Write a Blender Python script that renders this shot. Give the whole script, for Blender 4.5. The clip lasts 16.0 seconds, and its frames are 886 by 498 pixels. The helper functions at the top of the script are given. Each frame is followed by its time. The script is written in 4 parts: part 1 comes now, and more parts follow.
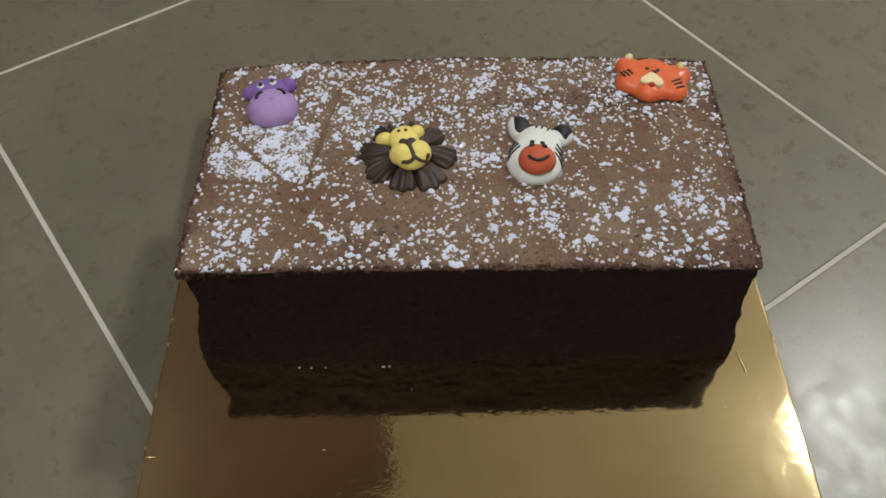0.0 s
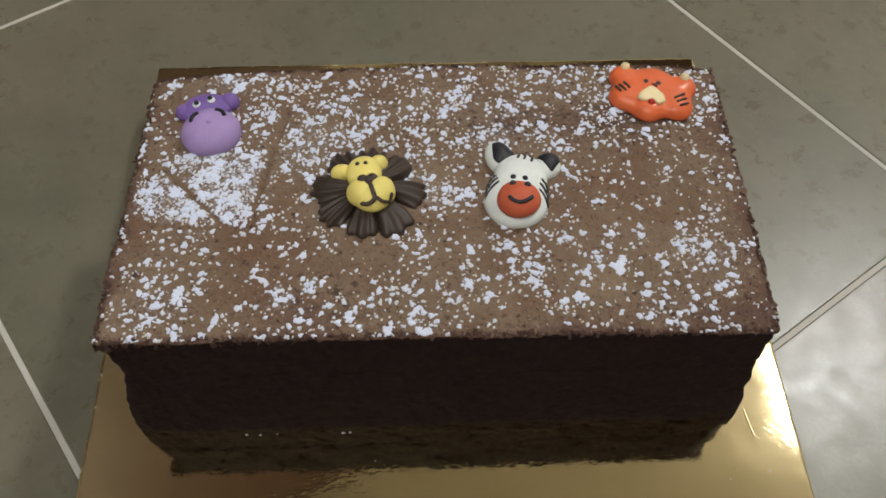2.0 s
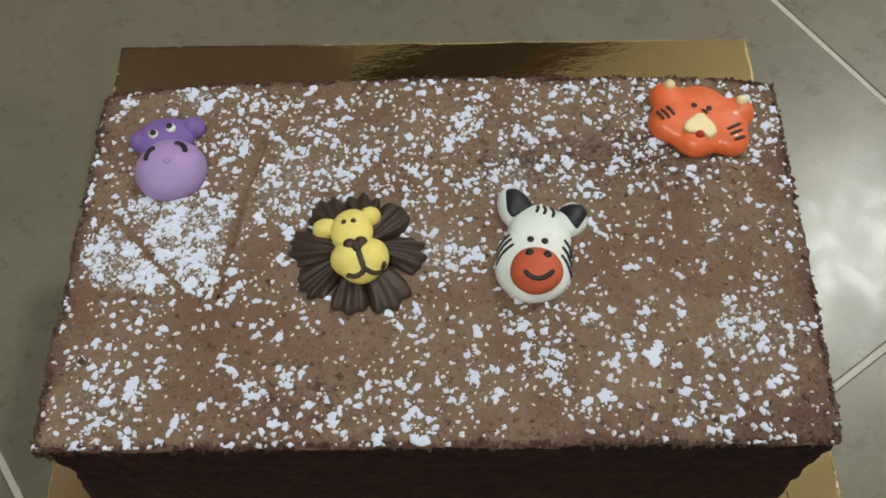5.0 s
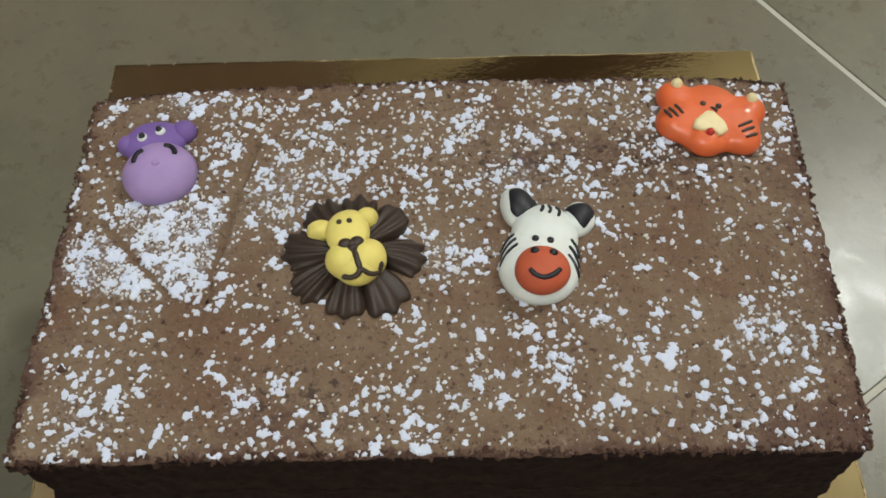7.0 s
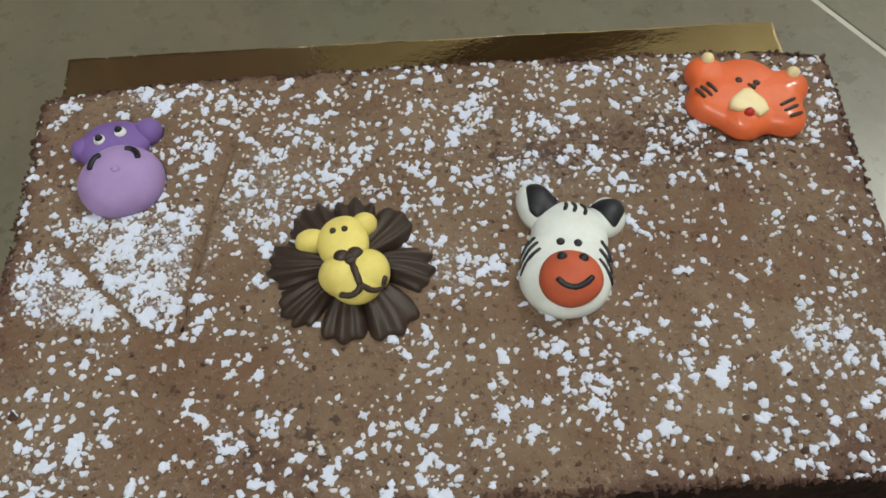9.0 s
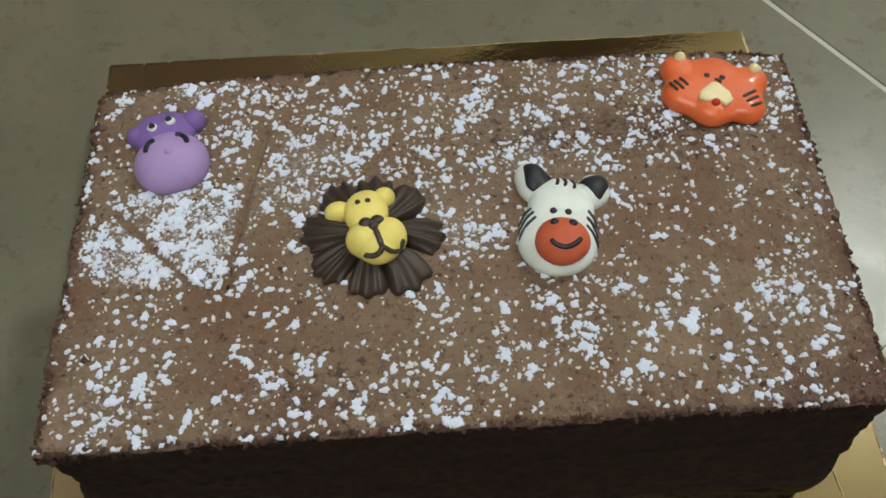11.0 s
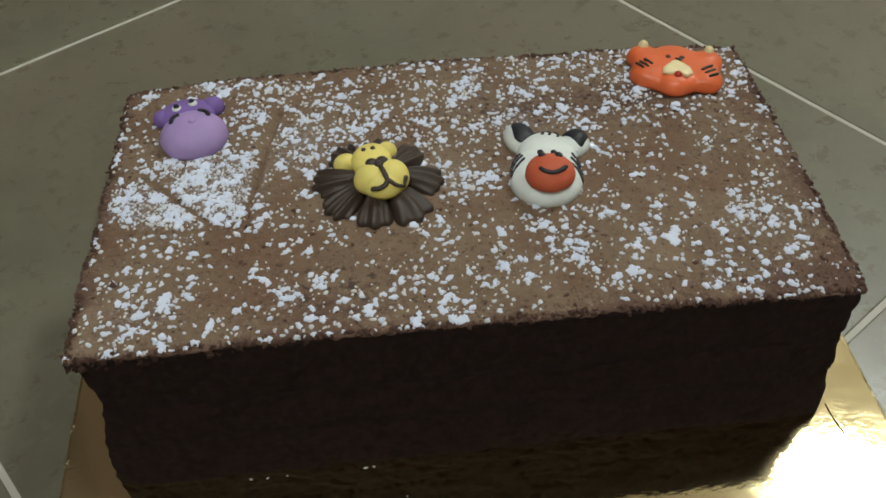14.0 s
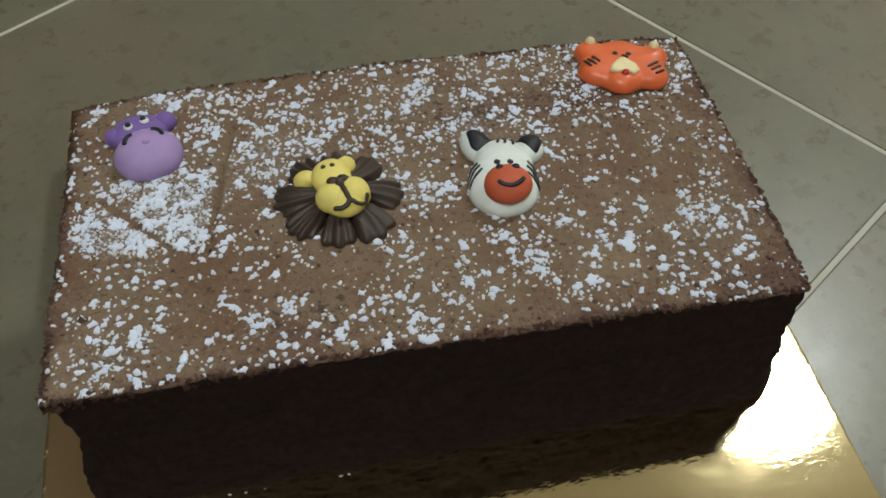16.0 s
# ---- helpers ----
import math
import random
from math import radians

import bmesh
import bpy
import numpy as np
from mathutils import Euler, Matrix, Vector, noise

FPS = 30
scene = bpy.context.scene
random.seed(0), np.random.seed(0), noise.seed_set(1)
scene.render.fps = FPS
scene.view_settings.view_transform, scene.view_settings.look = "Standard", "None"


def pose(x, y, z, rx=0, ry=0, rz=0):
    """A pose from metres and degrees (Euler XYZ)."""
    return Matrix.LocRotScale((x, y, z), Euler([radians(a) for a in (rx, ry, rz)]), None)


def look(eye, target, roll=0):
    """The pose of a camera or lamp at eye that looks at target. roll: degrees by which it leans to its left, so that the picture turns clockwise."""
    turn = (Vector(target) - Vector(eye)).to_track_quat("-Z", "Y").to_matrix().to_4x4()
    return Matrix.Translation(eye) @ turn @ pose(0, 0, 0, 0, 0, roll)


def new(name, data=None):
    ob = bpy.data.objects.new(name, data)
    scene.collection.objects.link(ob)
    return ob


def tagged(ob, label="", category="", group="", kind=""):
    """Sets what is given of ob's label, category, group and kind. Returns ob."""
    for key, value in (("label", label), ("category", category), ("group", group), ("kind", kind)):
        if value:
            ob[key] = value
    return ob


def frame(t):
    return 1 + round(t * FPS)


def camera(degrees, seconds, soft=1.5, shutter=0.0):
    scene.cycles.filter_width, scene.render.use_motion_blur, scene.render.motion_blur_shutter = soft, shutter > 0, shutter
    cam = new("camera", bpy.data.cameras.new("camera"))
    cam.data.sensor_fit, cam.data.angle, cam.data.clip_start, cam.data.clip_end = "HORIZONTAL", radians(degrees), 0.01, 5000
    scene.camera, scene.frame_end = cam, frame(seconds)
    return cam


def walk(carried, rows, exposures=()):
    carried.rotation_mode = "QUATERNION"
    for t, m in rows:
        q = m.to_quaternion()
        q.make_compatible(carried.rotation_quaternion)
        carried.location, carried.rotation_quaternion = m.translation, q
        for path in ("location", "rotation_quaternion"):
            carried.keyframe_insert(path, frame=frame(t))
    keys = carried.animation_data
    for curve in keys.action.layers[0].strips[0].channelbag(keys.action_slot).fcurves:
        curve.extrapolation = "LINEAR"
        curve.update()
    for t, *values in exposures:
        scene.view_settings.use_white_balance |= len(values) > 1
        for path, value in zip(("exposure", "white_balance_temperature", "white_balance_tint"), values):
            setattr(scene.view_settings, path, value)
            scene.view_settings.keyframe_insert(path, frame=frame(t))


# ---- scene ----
cam = camera(51.94, 16.0, soft=1.65)
PATH = [
    (0, (-0.0162, -0.3069, 0.4140), (-0.0070, 0.3155, -0.3686), -0.12),
    (0.5, (-0.0120, -0.2932, 0.3962), (-0.0090, 0.3271, -0.3882), -0.46),
    (1, (-0.0147, -0.2817, 0.3955), (-0.0082, 0.3530, -0.3773), -0.05),
    (1.5, (-0.0120, -0.2615, 0.3917), (-0.0081, 0.3435, -0.4045), -0.67),
    (2, (-0.0085, -0.2295, 0.3970), (0.0191, 0.3315, -0.4303), 1.21),
    (2.5, (-0.0100, -0.1976, 0.4016), (0.0176, 0.3068, -0.4614), 1.69),
    (3, (-0.0053, -0.1639, 0.3994), (0.0269, 0.3074, -0.4820), 2.28),
    (3.5, (-0.0047, -0.1378, 0.3943), (0.0177, 0.2968, -0.5061), 2.17),
    (4, (-0.0016, -0.1227, 0.3887), (0.0143, 0.2849, -0.5243), 1.56),
    (6.5, (-0.0013, -0.1502, 0.3744), (0.0031, 0.3323, -0.5015), -0.40),
    (7, (-0.0003, -0.1433, 0.3615), (0.0044, 0.3459, -0.5106), -0.62),
    (7.5, (-0.0003, -0.1342, 0.3493), (0.0121, 0.3599, -0.5200), 0.01),
    (8, (-0.0009, -0.1274, 0.3423), (0.0149, 0.3583, -0.5317), -0.18),
    (8.5, (-0.0027, -0.1205, 0.3331), (0.0208, 0.3588, -0.5442), -0.55),
    (8.7, (-0.0060, -0.1181, 0.3288), (0.0211, 0.3593, -0.5494), -0.29),
    (10.8, (-0.0168, -0.1438, 0.3517), (0.0208, 0.3459, -0.5194), 0.51),
    (11, (-0.0174, -0.1537, 0.3566), (0.0218, 0.3467, -0.5083), 0.45),
    (11.5, (-0.0209, -0.1830, 0.3631), (0.0265, 0.3551, -0.4784), 0.45),
    (12, (-0.0281, -0.2130, 0.3624), (0.0182, 0.3781, -0.4428), -0.55),
    (12.5, (-0.0271, -0.2369, 0.3541), (0.0264, 0.3960, -0.4183), -0.95),
    (13, (-0.0297, -0.2453, 0.3387), (0.0326, 0.3953, -0.4267), -0.05),
    (13.5, (-0.0295, -0.2469, 0.3306), (0.0271, 0.4074, -0.4236), -0.41),
    (14, (-0.0299, -0.2417, 0.3245), (0.0388, 0.4332, -0.4102), -0.78),
    (14.5, (-0.0341, -0.2359, 0.3201), (0.0440, 0.4395, -0.4132), -0.56),
    (15, (-0.0368, -0.2307, 0.3231), (0.0577, 0.4301, -0.4215), 0.03),
    (15.5, (-0.0381, -0.2256, 0.3365), (0.0745, 0.4056, -0.4309), 0.80),
    (16, (-0.0374, -0.2231, 0.3491), (0.0936, 0.3851, -0.4338), 1.53),
]
walk(cam, [(t, look(eye, target, roll)) for t, eye, target, roll in PATH], [(0, -0.08, 6500, 10), (2.5, -0.03, 6500, 9), (4.0, 0.02, 6500, 5), (8.7, 0.05, 6450, 4), (10.8, 0.0, 6400, 2), (12.5, -0.18, 6400, 2), (16, -0.2, 6350, 1)])

# ---------------------------------------------------------------- light
BOARD_TOP = 0.0300
CAKE_TOP = 0.0952
LAMP = (1.50, 1.25, 2.60)
LAMP_COLOUR = (0.98, 0.98, 0.955)
LAMP_POWER = 165.0
FILL_POWER = 17.5
world = bpy.data.worlds.new("world")
world.use_nodes = True
world.node_tree.nodes["Background"].inputs[0].default_value = (0.02, 0.02, 0.025, 1)
scene.world = world


# ---------------------------------------------------------------- materials
def material(name, base, rough=0.6, metal=0.0, spec=0.5):
    m = bpy.data.materials.new(name)
    m.use_nodes = True
    p = m.node_tree.nodes["Principled BSDF"]
    p.inputs["Base Color"].default_value = (*base, 1)
    p.inputs["Roughness"].default_value = rough
    p.inputs["Metallic"].default_value = metal
    p.inputs["Specular IOR Level"].default_value = spec
    return m


def node(m, kind, **values):
    n = m.node_tree.nodes.new(kind)
    for key, value in values.items():
        n.inputs[key].default_value = value
    return n


def link(m, a, b):
    m.node_tree.links.new(a, b)


def shader(m):
    return m.node_tree.nodes["Principled BSDF"]


def coords(m):
    return node(m, "ShaderNodeTexCoord").outputs["Object"]


def grain(m, scale, detail=4.0, rough=0.6, where=None):
    n = node(m, "ShaderNodeTexNoise", Scale=scale, Detail=detail, Roughness=rough)
    link(m, where or coords(m), n.inputs["Vector"])
    return n.outputs["Fac"]


def span(m, value, low, high, out_low=0.0, out_high=1.0):
    n = node(m, "ShaderNodeMapRange")
    for key, v in (("From Min", low), ("From Max", high), ("To Min", out_low), ("To Max", out_high)):
        n.inputs[key].default_value = v
    link(m, value, n.inputs["Value"])
    return n.outputs["Result"]


def mixed(m, fac, a, b):
    n = m.node_tree.nodes.new("ShaderNodeMix")
    n.data_type = "RGBA"
    link(m, fac, n.inputs[0])
    for socket, v in ((n.inputs[6], a), (n.inputs[7], b)):
        if isinstance(v, tuple):
            socket.default_value = (*v, 1)
        else:
            link(m, v, socket)
    return n.outputs[2]


def bumped(m, height, distance, strength=1.0, under=None):
    n = node(m, "ShaderNodeBump", Strength=strength, Distance=distance)
    link(m, height, n.inputs["Height"])
    if under is not None:
        link(m, under, n.inputs["Normal"])
    link(m, n.outputs["Normal"], shader(m).inputs["Normal"])
    return n.outputs["Normal"]


def plaster(name, base):
    m = material(name, base, 0.9, spec=0.2)
    fac = span(m, grain(m, 1.3, 6), 0.3, 0.7)
    link(m, mixed(m, fac, base, tuple(c * 0.93 for c in base)), shader(m).inputs["Base Color"])
    bumped(m, grain(m, 180, 3), 0.0006, 0.4)
    return m


def dark_wood():
    m = material("dark_wood", (0.06, 0.03, 0.016), 0.5)
    n = node(m, "ShaderNodeMapping")
    n.inputs["Scale"].default_value = (12, 12, 1.2)
    link(m, coords(m), n.inputs["Vector"])
    link(m, mixed(m, span(m, grain(m, 3, 6, 0.6, n.outputs[0]), 0.3, 0.7), (0.082, 0.043, 0.029), (0.047, 0.025, 0.018)), shader(m).inputs["Base Color"])
    return m


def tile_ceramic():
    m = material("tile_ceramic", (0.25, 0.235, 0.18), 0.3, spec=0.37)
    where = coords(m)
    shift = node(m, "ShaderNodeVectorMath")
    info = m.node_tree.nodes.new("ShaderNodeObjectInfo")
    grow = node(m, "ShaderNodeMath")
    grow.operation = "MULTIPLY"
    grow.inputs[1].default_value = 37.0
    link(m, info.outputs["Random"], grow.inputs[0])
    link(m, where, shift.inputs[0])
    link(m, grow.outputs[0], shift.inputs[1])
    at = shift.outputs[0]
    cloud = span(m, grain(m, 7, 6, 0.62, at), 0.30, 0.70)
    base = mixed(m, cloud, (0.112, 0.105, 0.071), (0.168, 0.156, 0.112))
    warm = node(m, "ShaderNodeMapping")
    warm.inputs["Location"].default_value = (11, 5, 3)
    link(m, at, warm.inputs["Vector"])
    base = mixed(m, span(m, grain(m, 5, 4, 0.55, warm.outputs[0]), 0.42, 0.68, 0, 0.8), base, (0.150, 0.120, 0.086))
    vein = span(m, grain(m, 34, 6, 0.68, at), 0.50, 0.66, 0, 0.40)
    base = mixed(m, vein, base, (0.098, 0.090, 0.066))
    fleck = span(m, grain(m, 160, 4, 0.6, at), 0.52, 0.68, 0, 0.25)
    base = mixed(m, fleck, base, (0.20, 0.185, 0.145))
    tone = span(m, info.outputs["Random"], 0, 1, 0, 0.12)
    base = mixed(m, tone, base, (0.09, 0.087, 0.075))
    link(m, base, shader(m).inputs["Base Color"])
    link(m, span(m, grain(m, 75, 6, 0.7, at), 0.2, 0.8, 0.22, 0.37), shader(m).inputs["Roughness"])
    low = bumped(m, grain(m, 26, 2, 0.5, at), 0.0010, 0.025)
    bumped(m, grain(m, 330, 3, 0.55, at), 0.0003, 0.20, low)
    return m


def gold_foil():
    m = material("gold_foil", (0.72, 0.52, 0.20), 0.2, 1.0)
    wear = span(m, grain(m, 45, 6), 0.35, 0.75)
    link(m, mixed(m, wear, (0.83, 0.69, 0.40), (0.77, 0.63, 0.35)), shader(m).inputs["Base Color"])
    link(m, span(m, grain(m, 90, 5), 0.3, 0.75, 0.045, 0.080), shader(m).inputs["Roughness"])
    crinkle = node(m, "ShaderNodeMapping")
    crinkle.inputs["Scale"].default_value = (0.55, 1.0, 1.0)
    link(m, coords(m), crinkle.inputs["Vector"])
    low = bumped(m, grain(m, 14, 2), 0.0010, 0.035)
    low = bumped(m, grain(m, 190, 3, 0.6, crinkle.outputs[0]), 0.0004, 0.12, low)
    bumped(m, grain(m, 620, 2, 0.5, crinkle.outputs[0]), 0.0001, 0.20, low)
    return m


def worn_rim():
    m = material("worn_rim", (0.75, 0.62, 0.36), 0.22, 1.0)
    p = shader(m)
    worn = span(m, grain(m, 160, 5, 0.7), 0.58, 0.72, 0, 0.8)
    link(m, mixed(m, worn, (0.78, 0.64, 0.38), (0.72, 0.66, 0.52)), p.inputs["Base Color"])
    link(m, span(m, worn, 0, 1, 1.0, 0.0), p.inputs["Metallic"])
    link(m, span(m, worn, 0, 1, 0.2, 0.7), p.inputs["Roughness"])
    return m


def cocoa_icing():
    m = material("cocoa_icing", (0.17, 0.098, 0.06), 0.85, spec=0.25)
    base = mixed(m, span(m, grain(m, 60, 6), 0.3, 0.7), (0.150, 0.100, 0.066), (0.208, 0.146, 0.098))
    base = mixed(m, span(m, grain(m, 26, 6, 0.65), 0.46, 0.66, 0, 0.9), base, (0.142, 0.080, 0.050))
    base = mixed(m, span(m, grain(m, 420, 4, 0.7), 0.56, 0.66, 0, 0.8), base, (0.055, 0.031, 0.023))
    base = mixed(m, span(m, grain(m, 900, 2, 0.6), 0.64, 0.74, 0, 0.5), base, (0.34, 0.26, 0.20))
    pitted = node(m, "ShaderNodeAttribute")
    pitted.attribute_name = "pitted"
    holes = node(m, "ShaderNodeMath")
    holes.operation = "ADD"
    link(m, span(m, pitted.outputs["Fac"], 0, 1, 0, 0.15), holes.inputs[0])
    link(m, grain(m, 260, 4, 0.65), holes.inputs[1])
    base = mixed(m, span(m, holes.outputs[0], 0.63, 0.71, 0, 0.85), base, (0.042, 0.028, 0.024))
    torn = node(m, "ShaderNodeAttribute")
    torn.attribute_name = "torn"
    loose = node(m, "ShaderNodeMath")
    loose.operation = "ADD"
    link(m, torn.outputs["Fac"], loose.inputs[0])
    link(m, span(m, grain(m, 300, 4, 0.7), 0.3, 0.7, -0.75, 0.35), loose.inputs[1])
    base = mixed(m, span(m, loose.outputs[0], 0.0, 0.6, 0, 0.8), base, (0.102, 0.057, 0.044))
    powder = node(m, "ShaderNodeAttribute")
    powder.attribute_name = "powder"
    fine = node(m, "ShaderNodeMath")
    fine.operation = "ADD"
    link(m, powder.outputs["Fac"], fine.inputs[0])
    link(m, span(m, grain(m, 700, 4, 0.7), 0.3, 0.7, -0.85, 0.25), fine.inputs[1])
    base = mixed(m, span(m, fine.outputs[0], 0.0, 0.6, 0, 0.55), base, (0.62, 0.66, 0.80))
    link(m, base, shader(m).inputs["Base Color"])
    low = bumped(m, grain(m, 380, 5, 0.7), 0.0010, 0.8)
    bumped(m, grain(m, 1600, 3, 0.7), 0.0002, 0.7, low)
    return m


def sponge_crumb(name, dark, light):
    m = material(name, dark, 0.95, spec=0.12)
    base = mixed(m, span(m, grain(m, 330, 5, 0.7), 0.4, 0.75), dark, light)
    link(m, base, shader(m).inputs["Base Color"])
    low = bumped(m, grain(m, 420, 5, 0.75), 0.0011, 0.9)
    bumped(m, grain(m, 1500, 3, 0.7), 0.0003, 0.8, low)
    return m


def icing_sugar():
    m = material("icing_sugar", (0.80, 0.81, 0.88), 0.95, spec=0.1)
    lump = node(m, "ShaderNodeAttribute")
    lump.attribute_name = "lump"
    isle = m.node_tree.nodes.new("ShaderNodeNewGeometry").outputs["Random Per Island"]
    fine = mixed(m, span(m, isle, 0.3, 1.0), (0.68, 0.71, 0.78), (0.67, 0.63, 0.58))
    link(m, mixed(m, span(m, lump.outputs["Fac"], 0.45, 1.0), fine, (0.68, 0.73, 0.88)), shader(m).inputs["Base Color"])
    bumped(m, grain(m, 1500, 4, 0.7), 0.0004, 0.8)
    return m


def royal_icing(name, base, rough=0.45, coat=0.0):
    m = material(name, base, rough, spec=0.4)
    p = shader(m)
    dim = tuple(c * 0.86 for c in base)
    link(m, mixed(m, span(m, grain(m, 130, 5), 0.3, 0.7), base, dim), p.inputs["Base Color"])
    p.inputs["Subsurface Weight"].default_value = 0.12
    p.inputs["Subsurface Radius"].default_value = (0.003, 0.002, 0.0015)
    p.inputs["Subsurface Scale"].default_value = 0.6
    p.inputs["Coat Weight"].default_value = coat
    p.inputs["Coat Roughness"].default_value = 0.12
    bumped(m, grain(m, 650, 4), 0.00018, 0.5)
    return m


PLASTER = plaster("wall_plaster", (0.72, 0.67, 0.58))
CEILING = plaster("ceiling_paint", (0.84, 0.82, 0.77))
TILE = tile_ceramic()
WOOD = dark_wood()
GROUT = plaster("cement_grout", (0.47, 0.45, 0.40))
FOIL = gold_foil()
RIM = worn_rim()
CARD = plaster("grey_board", (0.30, 0.25, 0.18))
ICING = cocoa_icing()
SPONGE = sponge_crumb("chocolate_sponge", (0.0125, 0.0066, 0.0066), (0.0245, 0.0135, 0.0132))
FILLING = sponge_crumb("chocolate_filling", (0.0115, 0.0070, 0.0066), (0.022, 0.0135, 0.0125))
CRUMB = sponge_crumb("loose_crumb", (0.064, 0.036, 0.028), (0.132, 0.078, 0.059))
# same crumb, darkened to stand for the shade below the rim
SHADED_CRUMB = sponge_crumb("shaded_crumb", (0.040, 0.022, 0.019), (0.085, 0.048, 0.038))
SUGAR = icing_sugar()
PURPLE = royal_icing("purple_icing", (0.19, 0.112, 0.36), 0.65)
LILAC = royal_icing("lilac_icing", (0.36, 0.25, 0.51), 0.65)
YELLOW = royal_icing("yellow_icing", (0.78, 0.66, 0.19), 0.55)
BROWN = royal_icing("brown_icing", (0.041, 0.026, 0.019), 0.5)
WHITE = royal_icing("white_icing", (0.72, 0.755, 0.735), 0.55)
BLACK = royal_icing("black_icing", (0.012, 0.012, 0.018), 0.5)
CORAL = royal_icing("coral_icing", (0.52, 0.105, 0.048), 0.65)
ORANGE = royal_icing("orange_icing", (0.70, 0.135, 0.040), 0.48, 0.2)
CREAM = royal_icing("cream_icing", (0.80, 0.68, 0.40), 0.5)
RED = royal_icing("red_icing", (0.45, 0.03, 0.02), 0.4)


# ---------------------------------------------------------------- building blocks
def shape(name, verts, faces, mat, parent=None, label="", smooth=True):
    me = bpy.data.meshes.new(name)
    me.from_pydata([tuple(v) for v in verts], [], faces)
    me.materials.append(mat)
    me.polygons.foreach_set("use_smooth", [smooth] * len(me.polygons))
    ob = new(name, me)
    ob.parent = parent
    return tagged(ob, label)


def part(name, bm, mat, parent=None, label="", smooth=False):
    me = bpy.data.meshes.new(name)
    bm.to_mesh(me)
    bm.free()
    me.materials.append(mat)
    me.polygons.foreach_set("use_smooth", [smooth] * len(me.polygons))
    ob = new(name, me)
    ob.parent = parent
    return tagged(ob, label)


def box(bm, x0, x1, y0, y1, z0, z1, bevel=0.0):
    made = bmesh.ops.create_cube(bm, size=1.0, matrix=Matrix.Translation(((x0 + x1) / 2, (y0 + y1) / 2, (z0 + z1) / 2)) @ Matrix.Diagonal((x1 - x0, y1 - y0, z1 - z0, 1)))
    if bevel:
        edges = {e for v in made["verts"] for e in v.link_edges}
        bmesh.ops.bevel(bm, geom=list(edges), offset=bevel, segments=2, affect="EDGES")
    return bm


def lattice(ix, iy, iz, seed):
    """A repeatable random value in 0..1 at each whole-numbered place."""
    h = (ix.astype(np.int64) * 374761393 + iy.astype(np.int64) * 668265263 + iz.astype(np.int64) * 2147483647 + seed * 974634777) & 0xFFFFFFFF
    h = ((h ^ (h >> 13)) * 1274126177) & 0xFFFFFFFF
    h = ((h ^ (h >> 16)) * 2246822519) & 0xFFFFFFFF
    return ((h ^ (h >> 15)) & 0xFFFF) / 65535.0


def ripple(p, size, seed=0):
    """Smooth noise in -1..1 over rows of places, in lumps of that size."""
    q = np.asarray(p, float) / size
    i = np.floor(q)
    f = q - i
    f = f * f * (3 - 2 * f)
    total = 0
    for a in (0, 1):
        for b in (0, 1):
            for c in (0, 1):
                w = (f[:, 0] if a else 1 - f[:, 0]) * (f[:, 1] if b else 1 - f[:, 1]) * (f[:, 2] if c else 1 - f[:, 2])
                total = total + w * lattice(i[:, 0] + a, i[:, 1] + b, i[:, 2] + c, seed)
    return 2 * total - 1


def grid_faces(rows, cols, closed=False):
    faces = []
    for r in range(rows - 1):
        for c in range(cols if closed else cols - 1):
            d = (c + 1) % cols
            faces.append((r * cols + c, r * cols + d, (r + 1) * cols + d, (r + 1) * cols + c))
    return faces


# ---------------------------------------------------------------- room
# the walls run along the joints of the tiles, so the room is laid out square and then turned
ROOM = (-2.6, 3.0, -2.6, 2.2, 2.67)
TURN_FLOOR = 34.62


def turned(ob):
    ob.rotation_euler = (0, 0, radians(TURN_FLOOR))
    return ob


def room():
    x0, x1, y0, y1, top = ROOM
    t = 0.12
    # unseen walls, added pale so that they bounce the lamps' light
    for name, b in (("wall_west", (x0 - t, x0, y0, y1)), ("wall_east", (x1, x1 + t, y0, y1)), ("wall_south", (x0 - t, x1 + t, y0 - t, y0)), ("wall_north", (x0 - t, x1 + t, y1, y1 + t))):
        tagged(turned(part(name, box(bmesh.new(), *b, -0.02, top), PLASTER)), "plain cream plastered wall, unseen, added to bounce light", "wall", kind="structure")
    tagged(turned(part("ceiling", box(bmesh.new(), x0 - t, x1 + t, y0 - t, y1 + t, top, top + 0.1), CEILING)), "plain white painted ceiling", "ceiling", kind="structure")
    tagged(turned(part("beam", box(bmesh.new(), x0 + 0.002, x1 - 0.002, 1.41, 1.75, 2.46, top - 0.002, 0.006), WOOD)), "dark brown wooden beam under the ceiling", "beam", kind="structure")


room()


